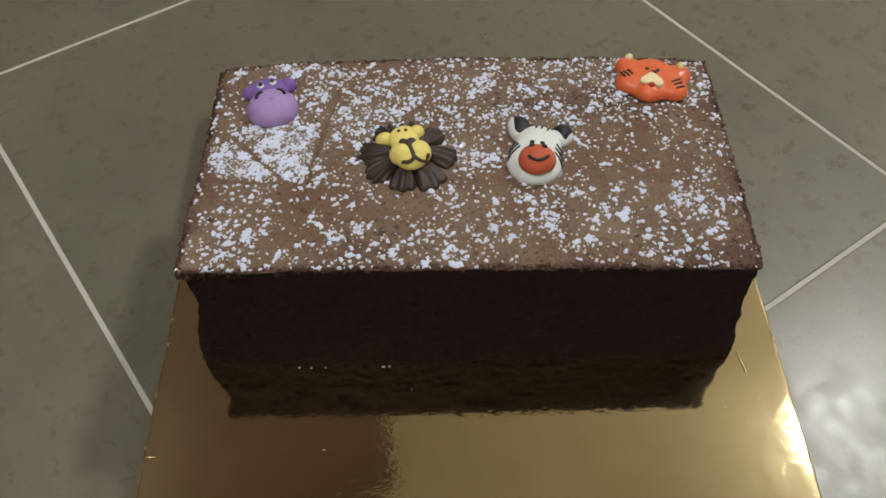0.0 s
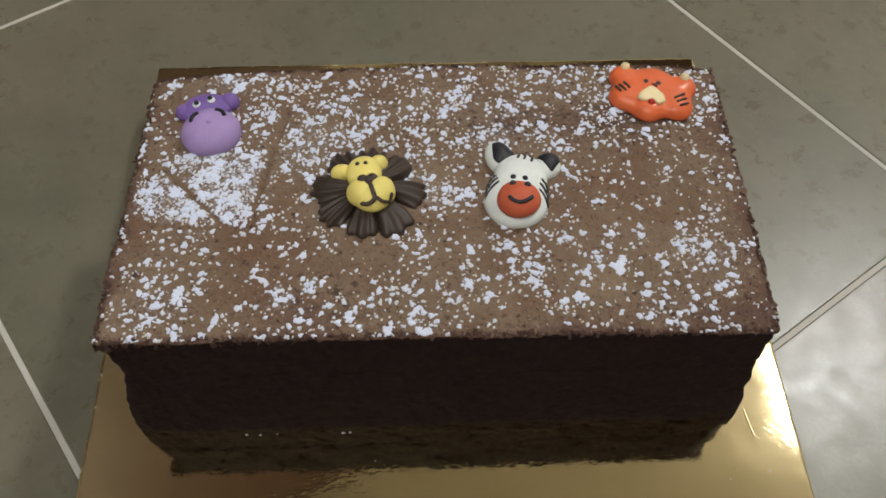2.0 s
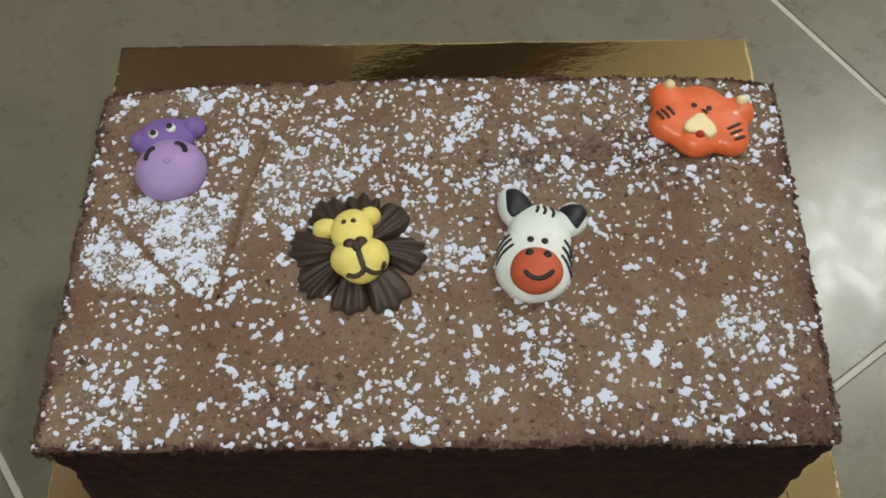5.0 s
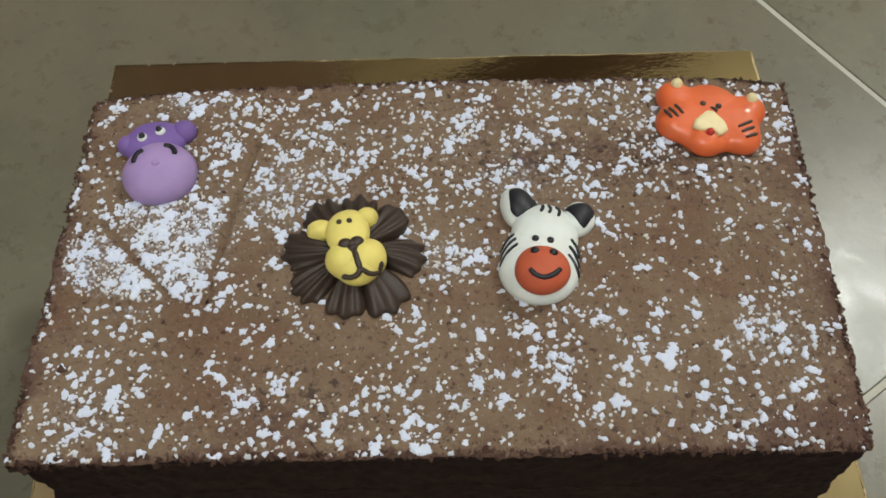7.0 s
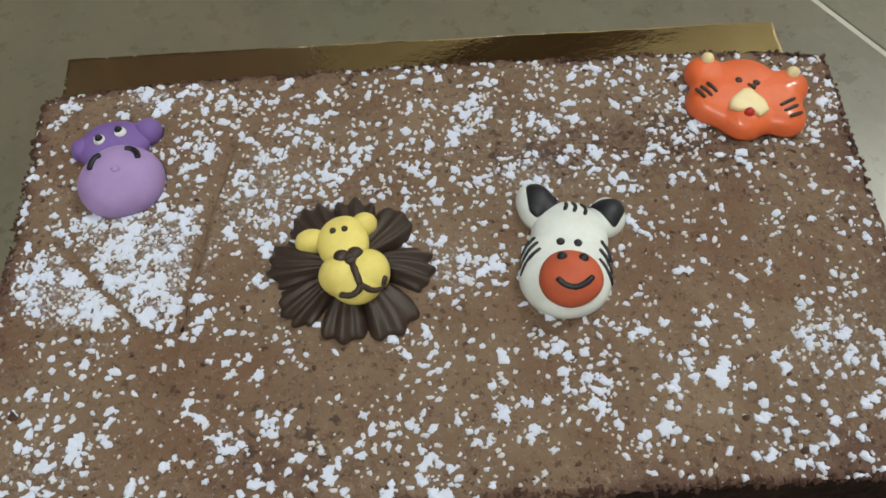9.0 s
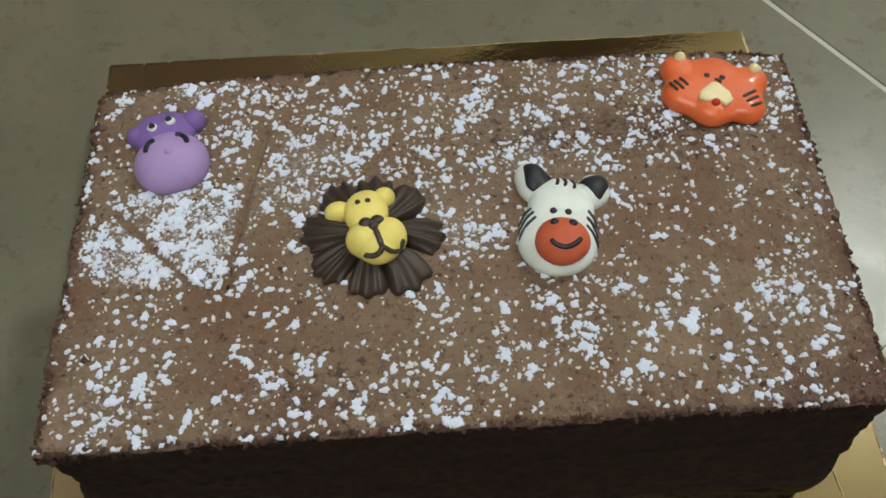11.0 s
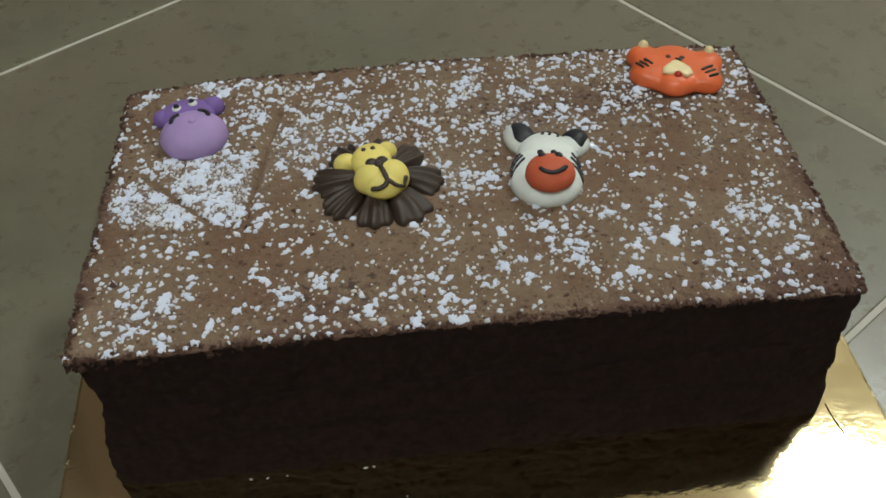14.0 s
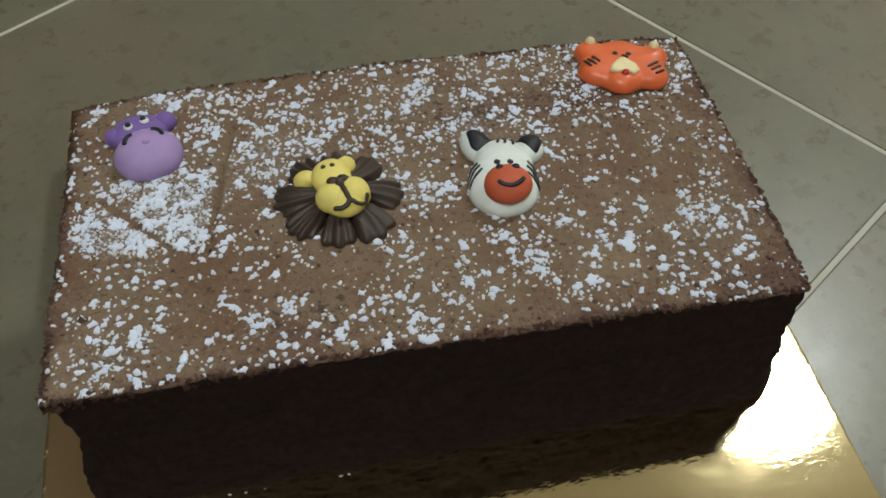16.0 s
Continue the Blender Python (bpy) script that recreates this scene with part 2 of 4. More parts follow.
def ceiling_lamp(x, y, radius, strength, label):
    top = ROOM[4]
    lamp = new("ceiling_lamp")
    lamp.location = (x, y, top)
    tagged(lamp, label, "lamp")
    glow = bpy.data.materials.new("lamp_glow")
    glow.use_nodes = True
    p = glow.node_tree.nodes["Principled BSDF"]
    p.inputs["Base Color"].default_value = (0.8, 0.8, 0.8, 1)
    p.inputs["Emission Color"].default_value = (*LAMP_COLOUR, 1)
    p.inputs["Emission Strength"].default_value = strength
    glow.cycles.emission_sampling = "FRONT"
    bm = bmesh.new()
    bmesh.ops.create_cone(bm, cap_ends=True, segments=32, radius1=radius * 0.94, radius2=radius, depth=0.03, matrix=Matrix.Translation((0, 0, -0.050)))
    part("diffuser", bm, glow, lamp, "glowing opal diffuser")
    rings = ((1.10, 0.0), (1.10, -0.050), (1.04, -0.050), (1.04, -0.004))
    verts = [(radius * q * math.cos(math.pi * k / 24), radius * q * math.sin(math.pi * k / 24), z) for q, z in rings for k in range(48)]
    shape("housing", verts, grid_faces(4, 48, True), LAMP_METAL, lamp, "white metal housing")


LAMP_METAL = material("lamp_metal", (0.7, 0.7, 0.7), 0.4)
ceiling_lamp(LAMP[0], LAMP[1], 0.18, LAMP_POWER, "round ceiling lamp with a glowing opal diffuser")
# added fill light, unseen: softens the shade on the cake's front
ceiling_lamp(-0.4, -0.9, 0.50, FILL_POWER, "large dim fill light under the ceiling, added and unseen")


def wardrobe():
    """A tall dark wardrobe that the gold board mirrors."""
    w, d, top = 1.10, 0.56, 2.40
    thing = new("wardrobe")
    a = radians(TURN_FLOOR)
    thing.location = (-0.15 - w * math.cos(a), 0.90 - w * math.sin(a), 0)
    turned(thing)
    tagged(thing, "tall dark brown wooden wardrobe standing on the tiles", "wardrobe")
    part("body", box(bmesh.new(), 0, w, 0.02, d, 0, top, 0.004), WOOD, thing)
    for i in range(2):
        a = w * i / 2
        door = part("door", box(bmesh.new(), a + 0.0005, a + w / 2 - 0.0005, 0, 0.0195, 0.06, top - 0.03, 0.003), WOOD, thing)
        x = w / 2 - 0.05 if i == 0 else w / 2 + 0.05
        part("handle", box(bmesh.new(), x - 0.008, x + 0.008, -0.022, -0.0005, 1.0, 1.16, 0.004), WOOD, door, "dark wooden handle")


wardrobe()


# ---------------------------------------------------------------- cake board and what it stands on
def lift(y):
    """The cake's weight dents the board, which rises a little in front of it."""
    return 0.0012 * (1 - math.exp(-(max(0.0, -0.040 - y) / 0.045) ** 2))


def cake_board():
    y0, y1 = -0.1590, 0.1462
    step = 0.004
    edge = []
    quad = ((-0.1502, y0), (0.1540, y0), (0.1509, y1 + 0.0022), (-0.1521, y1))
    for (ax, ay), (bx, by) in zip(quad, quad[1:] + quad[:1]):
        n = int(math.hypot(bx - ax, by - ay) / step)
        edge += [(ax + (bx - ax) * i / n, ay + (by - ay) * i / n) for i in range(n)]
    e = np.array(edge)
    e = np.c_[e, np.zeros(len(e))]
    wobble = 0.00035 * ripple(e, 0.012, 5) + 0.0002 * ripple(e, 0.004, 6)
    mid = np.array((0, (y0 + y1) / 2, 0))
    verts, n = [], len(e)
    for inset, z in ((0.0015, 0.0), (0.0, 0.0008), (0.0, 0.0030), (0.0006, 0.0038), (0.002, 0.0040)):
        d = (e - mid)
        out = d * (1 + ((wobble - inset) / np.abs(d[:, :2]).max(1))[:, None])
        verts += [(x + mid[0], y + mid[1], z) for x, y, _ in out]
    faces = grid_faces(5, n, True)
    faces.append(tuple(range(n - 1, -1, -1)))
    across, deep = 13, 61
    base = len(verts)
    for r in range(deep):
        for c in range(across):
            f, g = 0.004 + 0.992 * c / (across - 1), 0.004 + 0.992 * r / (deep - 1)
            x, y = ((quad[0][k] * (1 - f) + quad[1][k] * f) * (1 - g) + (quad[3][k] * (1 - f) + quad[2][k] * f) * g for k in (0, 1))
            verts.append((x, y, 0.00402))
    faces += [tuple(base + i for i in face) for face in grid_faces(deep, across)]
    ob = shape("cake_board", [(x, y, z + lift(y)) for x, y, z in verts], faces, FOIL)
    rim = []
    for inset, z in ((0.0, 0.0010), (-0.00012, 0.0030), (0.0005, 0.00395), (0.0013, 0.00408)):
        d = e - mid
        out = d * (1 + ((wobble - inset - 0.0004 * (inset > 0.001) * ripple(e, 0.006, 9)) / np.abs(d[:, :2]).max(1))[:, None])
        rim += [(x + mid[0], y + mid[1], z) for x, y, _ in out]
    shape("rim", [(x, y, z + lift(y)) for x, y, z in rim], grid_faces(4, n, True), RIM, ob, "worn folded edge of the foil")
    flat = [(0, 0, 999, 999, 4.05, 0.0, 4.0)]
    stroke("crease", [(132.4, -68.0), (132.8, -73.0), (133.6, -78.5), (134.3, -81.5)], 0.35, flat, RIM, ob, "pale crease in the foil")
    stroke("crease", [(-149.2, -121.2), (-146.6, -121.0), (-144.6, -121.2)], 0.4, flat, RIM, ob, "pale crease in the foil")
    for mark in ob.children:
        if not mark.name.startswith("rim"):
            for v in mark.data.vertices:
                v.co.z += lift(v.co.y)
    ob.location = (0, 0, BOARD_TOP - 0.004)
    tagged(ob, "square gold-foil cake board, scuffed, raised above the floor", "cake board")
    return ob




def board_box():
    ob = part("board_riser", box(bmesh.new(), -0.11, 0.11, -0.066, 0.11, 0, BOARD_TOP - 0.0041, 0.002), CARD)
    tagged(ob, "low plain cardboard box that carries the cake board", "box")


board_box()

# ---------------------------------------------------------------- cake
HALF_X, FRONT, BACK = 0.1278, -0.0648, 0.0768


def on_line(x, y, a, b):
    """How far places lie from the stretch a-b."""
    a, b = np.array(a), np.array(b)
    d = b - a
    s = np.clip(((x - a[0]) * d[0] + (y - a[1]) * d[1]) / (d @ d), 0, 1)
    return np.hypot(x - a[0] - s * d[0], y - a[1] - s * d[1])


GROOVES = (((-0.0647, 0.0500), (-0.0706, 0.0246)), ((-0.0706, 0.0246), (-0.0755, -0.0120)), ((-0.1160, 0.0205), (-0.0880, -0.0100)), ((-0.126, -0.010), (-0.090, -0.013)), ((-0.0755, -0.0120), (-0.0790, -0.0300)), ((0.0960, -0.0080), (0.0700, -0.0620)))
DEPTHS = (0.0014, 0.0014, 0.0010, 0.0008, 0.0008, 0.0002)


def top_height(x, y):
    """The height of the cake's icing at places on it."""
    x, y = np.asarray(x, float), np.asarray(y, float)
    p = np.c_[x, y, 0 * x]
    u, v = x / HALF_X, (y - 0.004) / 0.071
    z = CAKE_TOP + 0.0006 - 0.0012 * u - 0.0002 * v - 0.0015 * u ** 2 - np.where(v > 0, 0.0020, 0.0002) * v ** 2
    z = z + 0.0005 * ripple(p, 0.045, 1) + 0.0003 * ripple(p, 0.012, 2) + 0.00022 * ripple(p, 0.004, 3) + 0.00012 * ripple(p, 0.0017, 4)
    for (a, b), deep in zip(GROOVES, DEPTHS):
        z = z - deep * np.exp(-(on_line(x, y, a, b) / 0.0010) ** 2)
    return z


def settled(x, y):
    """The cake's outline is not quite square: wider on the one side, its back bowed outward."""
    u, f = x / HALF_X, (y - FRONT) / (BACK - FRONT)
    wide = np.where(x > 0, x * (1.016 + 0.014 * f - 0.030 * np.clip(f - 0.9, 0, 1)), x * (1 + 0.027 * np.clip(1 - f, 0, 1.2) ** 2))
    return wide, y + np.clip(f, 0, 2) ** 2 * (0.0032 + 0.0024 * u - 0.0036 * u ** 4)


def ring_path(step):
    """Places and outward directions round the cake's edge."""
    cx, cy, r = HALF_X, (BACK - FRONT) / 2, 0.003
    pts = []
    for qx, qy, a0 in ((cx - r, cy - r, 0), (-cx + r, cy - r, 90), (-cx + r, -cy + r, 180), (cx - r, -cy + r, 270)):
        for i in range(5):
            a = radians(a0 + 90 * i / 4)
            pts.append((qx + r * math.cos(a), qy + r * math.sin(a), math.cos(a), math.sin(a)))
    out = []
    for (ax, ay, au, av), (bx, by, bu, bv) in zip(pts, pts[1:] + pts[:1]):
        n = max(1, round(math.hypot(bx - ax, by - ay) / step))
        for i in range(n):
            f = i / n
            out.append((ax + (bx - ax) * f, ay + (by - ay) * f + (BACK + FRONT) / 2, au + (bu - au) * f, av + (bv - av) * f))
    return np.array(out)


def slab(name, z0, z1, swell, seed, mat, parent, label, step=0.0011, lean=0.0, toe=0.0, toe_top=0.0, left=0.0, left_top=0.0, right=0.0, right_top=0.0, under_icing=False):
    """One layer of the cake: a slab with torn, crumbly sides."""
    ring = ring_path(step)
    n = len(ring)
    top = top_height(ring[:, 0], ring[:, 1]) - 0.0012 if under_icing else z1
    rows = max(4, round((z1 - z0) / step))
    verts = []
    for k in range(rows + 1):
        f = k / rows
        z = z0 + (top - z0) * f + np.zeros(n)
        p = np.c_[ring[:, 0], ring[:, 1], z]
        off = swell + lean * f + (toe + (toe_top - toe) * f) * np.maximum(0, -ring[:, 3])
        off = off + 0.0012 * ripple(p, 0.012, seed) + 0.0007 * ripple(p, 0.0042, seed + 1) + 0.0005 * ripple(p, 0.0019, seed + 2)
        x, y = ring[:, 0] + ring[:, 2] * off, ring[:, 1] + ring[:, 3] * off
        x = x + (left + (left_top - left) * f) * np.clip((-ring[:, 0] - 0.095) / 0.030, 0, 1) - (right + (right_top - right) * f) * np.clip((ring[:, 0] - 0.095) / 0.030, 0, 1)
        verts += np.c_[(*settled(x, y), z)].tolist()
    faces = grid_faces(rows + 1, n, True)
    low, high = verts[:n], verts[-n:]
    base = len(verts)
    verts += low + high
    faces.append(tuple(range(base + n - 1, base - 1, -1)))
    faces.append(tuple(range(base + n, base + 2 * n)))
    return shape(name, verts, faces, mat, parent, label)


def icing_sheet(parent):
    nx, ny = 420, 236
    u, v = np.meshgrid(np.linspace(-1, 1, nx), np.linspace(-1, 1, ny))
    u, v = u.ravel(), v.ravel()
    zero = 0 * u
    side = 0.0012 * ripple(np.c_[v * 0.07, np.sign(u), zero], 0.007, 11) + 0.0009 * ripple(np.c_[v * 0.07, np.sign(u), zero], 0.0022, 12)
    end = 0.0008 * ripple(np.c_[u * 0.127, np.sign(v), zero], 0.007, 13) + 0.0005 * ripple(np.c_[u * 0.127, np.sign(v), zero], 0.0025, 14)
    mid, half = (BACK + FRONT) / 2, (BACK - FRONT) / 2
    corner = 1 - 0.012 * (np.abs(u) * np.abs(v)) ** 24
    x = u * (HALF_X + side * np.abs(u) ** 8) * corner
    y = mid + v * (half + end * np.abs(v) ** 8) * corner
    z = top_height(x, y)
    rim = np.minimum((1 - np.abs(u)) * HALF_X, (1 - np.abs(v)) * half)
    p = np.c_[x, y, zero]
    z = z - 0.0010 * np.exp(-rim / 0.0012) + np.exp(-rim / 0.004) * (0.0006 * ripple(p, 0.003, 15) + 0.0005 * ripple(p, 0.0016, 17))
    verts = np.c_[(*settled(x, y), z)].tolist()
    faces = grid_faces(ny, nx)
    loop = [i for i in range(nx)] + [r * nx + nx - 1 for r in range(1, ny)] + [(ny - 1) * nx + c for c in range(nx - 2, -1, -1)] + [r * nx for r in range(ny - 2, 0, -1)]
    last = loop
    for k, (drop, inset) in enumerate(((0.0005, 0.0002), (0.0011, 0.0010), (0.0022, 0.0026))):
        base = len(verts)
        for i in loop:
            f = 1 - inset / 0.1
            verts.append((verts[i][0] * f, mid + (verts[i][1] - mid) * f, verts[i][2] - drop))
        here = list(range(base, base + len(loop)))
        m = len(loop)
        faces += [(last[i], here[i], here[(i + 1) % m], last[(i + 1) % m]) for i in range(m)]
        last = here
    faces.append(tuple(reversed(last)))
    ob = shape("icing", verts, faces, ICING, parent, "cocoa-brown chocolate icing on top, crumbly at the rim")
    torn = 1.25 * np.exp(-rim / 0.0024) + 0.55 * np.exp(-rim / 0.008) * ripple(p, 0.009, 16)
    for cx, cy, rx, ry, k in ((0.112, -0.058, 0.020, 0.009, 1.0), (0.060, -0.058, 0.022, 0.006, 0.35), (-0.045, -0.055, 0.018, 0.008, 0.55), (0.060, 0.040, 0.045, 0.014, 0.55), (0.122, 0.010, 0.008, 0.050, 0.5), (-0.124, 0.0, 0.006, 0.06, 0.2)):
        torn = torn + k * np.exp(-((x - cx) / rx) ** 2 - ((y - cy) / ry) ** 2)
    torn = np.clip(torn, 0, 1)
    pitted = sum(k * np.exp(-((x - cx) / rx) ** 2 - ((y - cy) / ry) ** 2) for cx, cy, rx, ry, k in ((0.078, 0.042, 0.034, 0.013, 1.0), (0.030, 0.040, 0.024, 0.010, 0.8), (-0.045, -0.048, 0.024, 0.012, 0.8), (0.114, -0.056, 0.020, 0.010, 0.7), (-0.095, 0.052, 0.020, 0.020, 0.4), (0.070, -0.055, 0.030, 0.006, 0.6)))
    ob.data.attributes.new("pitted", "FLOAT", "POINT").data.foreach_set("value", np.r_[np.clip(pitted, 0, 1), np.zeros(len(verts) - len(pitted))])
    ob.data.attributes.new("torn", "FLOAT", "POINT").data.foreach_set("value", np.r_[torn, np.ones(len(verts) - len(torn))])
    soft = sum(drifted(x + 0.004 * a + 0.004 * ripple(p, 0.005, 18), y + 0.004 * b + 0.004 * ripple(p, 0.005, 19)) for a, b in ((0, 0), (1, 0), (-1, 0), (0, 1), (0, -1))) / 5
    powder = (np.clip(dusted(x, y) - 0.9, 0, 1.5) * 0.20 + 0.42 * soft) * wiped(x, y) * np.clip(rim / 0.004, 0, 1)
    ob.data.attributes.new("powder", "FLOAT", "POINT").data.foreach_set("value", np.r_[np.clip(powder, 0, 1), np.zeros(len(verts) - len(torn))])
    return ob


def blob(verts, faces, x, y, z, r, high, n=8, stretch=1.0, turn=0.0, jag=0.35):
    """One small uneven flake, added to the lists."""
    base = len(verts)
    c, s = math.cos(turn), math.sin(turn)
    reach = [random.uniform(1 - jag, 1 + jag) for _ in range(n)]
    lift = [random.uniform(0.75, 1.25) for _ in range(n)]
    for ring, up in ((1.0, -0.2), (0.93, 0.55), (0.55, 0.92)):
        for i in range(n):
            a = 2 * math.pi * i / n
            q = r * ring * reach[i]
            px, py = q * math.cos(a) * stretch, q * math.sin(a) / stretch
            verts.append((x + px * c - py * s, y + px * s + py * c, z + high * up * lift[i]))
    verts.append((x, y, z + high))
    for k in range(2):
        for i in range(n):
            j = (i + 1) % n
            faces.append((base + k * n + i, base + k * n + j, base + (k + 1) * n + j, base + (k + 1) * n + i))
    for i in range(n):
        faces.append((base + 2 * n + i, base + 2 * n + (i + 1) % n, base + 3 * n))


def inside(x, y, corners):
    hit = False
    for (ax, ay), (bx, by) in zip(corners, corners[1:] + corners[:1]):
        if (ay > y) != (by > y) and x < (bx - ax) * (y - ay) / (by - ay) + ax:
            hit = not hit
    return hit


# the largest sugar clumps, x and y and radius in millimetres, from the back of the cake to its front
CLUMPS_FAR = [(-2, 77, 2.2), (-96, 76, 2.4), (16, 76, 2.4), (-79, 74, 2.0), (60, 74, 2.0), (-93, 74, 3.0), (-93, 72, 2.6), (51, 71, 3.2), (-118, 71, 2.0), (-82, 71, 1.9), (-116, 70, 2.0), (-85, 68, 3.0), (19, 68, 1.9), (-87, 67, 3.0), (-37, 65, 2.0), (-89, 64, 2.4), (-4, 60, 1.9), (11, 59, 2.6), (41, 58, 2.1), (-41, 57, 2.0), (5, 54, 2.2)]
CLUMPS_BACK = [(-91, 52, 2.4), (-27, 50, 1.9), (28, 50, 2.3), (-72, 49, 2.4), (33, 49, 2.1), (-72, 48, 2.5), (-39, 46, 1.9), (79, 46, 2.2), (-72, 45, 2.2), (-4, 45, 2.2), (4, 45, 3.2), (-77, 42, 1.9), (46, 39, 2.6), (38, 39, 2.1), (-44, 36, 2.2), (-34, 35, 2.1), (9, 30, 2.1), (54, 30, 2.6), (-127, 28, 2.0), (-79, 24, 2.6)]
CLUMPS_MIDDLE = [(-65, 19, 2.8), (-77, 19, 2.2), (-53, 12, 2.8), (-119, 10, 2.6), (-113, 6, 2.8), (-108, 6, 2.4), (10, 1, 2.3), (-55, 1, 2.4), (14, 1, 2.3), (65, -3, 2.2), (-102, -3, 2.0), (-72, -3, 2.6), (-116, -4, 2.4), (-86, -6, 2.8), (-99, -7, 2.0), (-90, -14, 2.4), (97, -15, 1.9), (-17, -19, 1.9), (67, -20, 2.4), (50, -21, 2.2)]
CLUMPS_NEAR = [(49, -21, 2.2), (28, -24, 1.9), (124, -24, 2.0), (106, -25, 2.4), (96, -25, 2.0), (117, -27, 1.9), (12, -27, 2.6), (30, -28, 2.0), (87, -30, 1.9), (62, -31, 1.9), (113, -32, 2.0), (12, -33, 1.9), (70, -34, 3.2), (34, -34, 2.2), (59, -36, 2.2), (30, -37, 2.4), (36, -38, 2.2), (10, -40, 2.8), (17, -40, 2.2)]
CLUMPS_FRONT = [(23, -40, 1.9), (34, -41, 2.0), (-100, -42, 2.3), (0, -42, 2.0), (109, -44, 2.3), (-50, -44, 2.0), (-61, -44, 2.0), (-91, -44, 2.2), (-113, -44, 2.4), (12, -44, 2.0), (-98, -46, 2.3), (40, -46, 2.2), (3, -46, 1.9), (79, -46, 2.8), (19, -47, 2.0), (-58, -47, 2.4), (-62, -49, 2.0), (98, -49, 2.5), (-108, -49, 2.4), (49, -50, 3.0)]
CLUMPS_EDGE = [(48, -50, 2.8), (85, -51, 2.4), (97, -54, 2.3), (-83, -55, 1.9), (-4, -55, 3.2), (-109, -56, 2.2), (79, -57, 2.0), (-12, -58, 2.8), (-19, -61, 2.6), (91, -61, 2.4), (-114, -62, 1.9), (71, -63, 2.2), (-98, -63, 2.6), (-7, -63, 2.8), (-65, -64, 1.9), (-98, -66, 2.4)]
WEDGE = [(-0.112, 0.025), (-0.069, 0.027), (-0.072, 0.003), (-0.078, -0.012), (-0.088, -0.009)]
DRIFT = [(-0.126, 0.012), (-0.112, 0.017), (-0.091, -0.008), (-0.102, -0.014), (-0.120, -0.008)]
# thick and thin places of the dusting, in millimetres: x, y, reach across, reach in depth, how much more or less
THICK = [(-91, 70, 10, 7, 1.6), (-41, 55, 8, 4, 0.8), (12, 57, 8, 6, 1.2), (5, 45, 6, 5, 1.2), (33, 50, 7, 6, 1.4), (51, 71, 9, 3, 0.8), (-56, 29, 10, 11, 3.0), (-38, 36, 10, 5, 1.5), (-1, 2, 8, 9, 1.9), (28, 33, 14, 8, 1.6),
         (102, -28, 17, 12, 1.2), (61, -36, 8, 5, 0.8), (30, -37, 9, 6, 0.5), (-108, -49, 13, 8, 1.1), (-61, -46, 7, 8, 1.0)]
THIN = [(-28, -29, 21, 16, -0.6), (72, -1, 18, 13, -0.6), (-83, -26, 17, 9, -0.45), (33, -58, 16, 4, -0.4), (116, -59, 11, 6, -0.75), (-46, 73, 19, 5, -0.4), (78, 62, 6, 10, -0.4), (-60, 58, 8, 8, -0.3)]


def dusted(x, y):
    """How thick the dusting lies at places, 1 being usual."""
    d = 1.0 + 0 * x
    for cx, cy, rx, ry, k in THICK + THIN:
        d = d + k * np.exp(-((1000 * x - cx) / rx) ** 2 - ((1000 * y - cy) / ry) ** 2)
    return d


def wiped(x, y):
    """Nought in the grooves wiped through the sugar, one away from them."""
    out = 1.0 + 0 * x
    for (a, b), w in zip(GROOVES, (0.0022, 0.0022, 0.0015, 0.0016, 0.0012, 0.0026)):
        out = out * (1 - np.exp(-(on_line(x, y, a, b) / w) ** 4))
    return out


def drifted(x, y):
    """One in the two thick drifts of sugar beside the hippo, nought elsewhere."""
    return np.array([inside(a, b, WEDGE) or inside(a, b, DRIFT) for a, b in zip(x, y)], float)


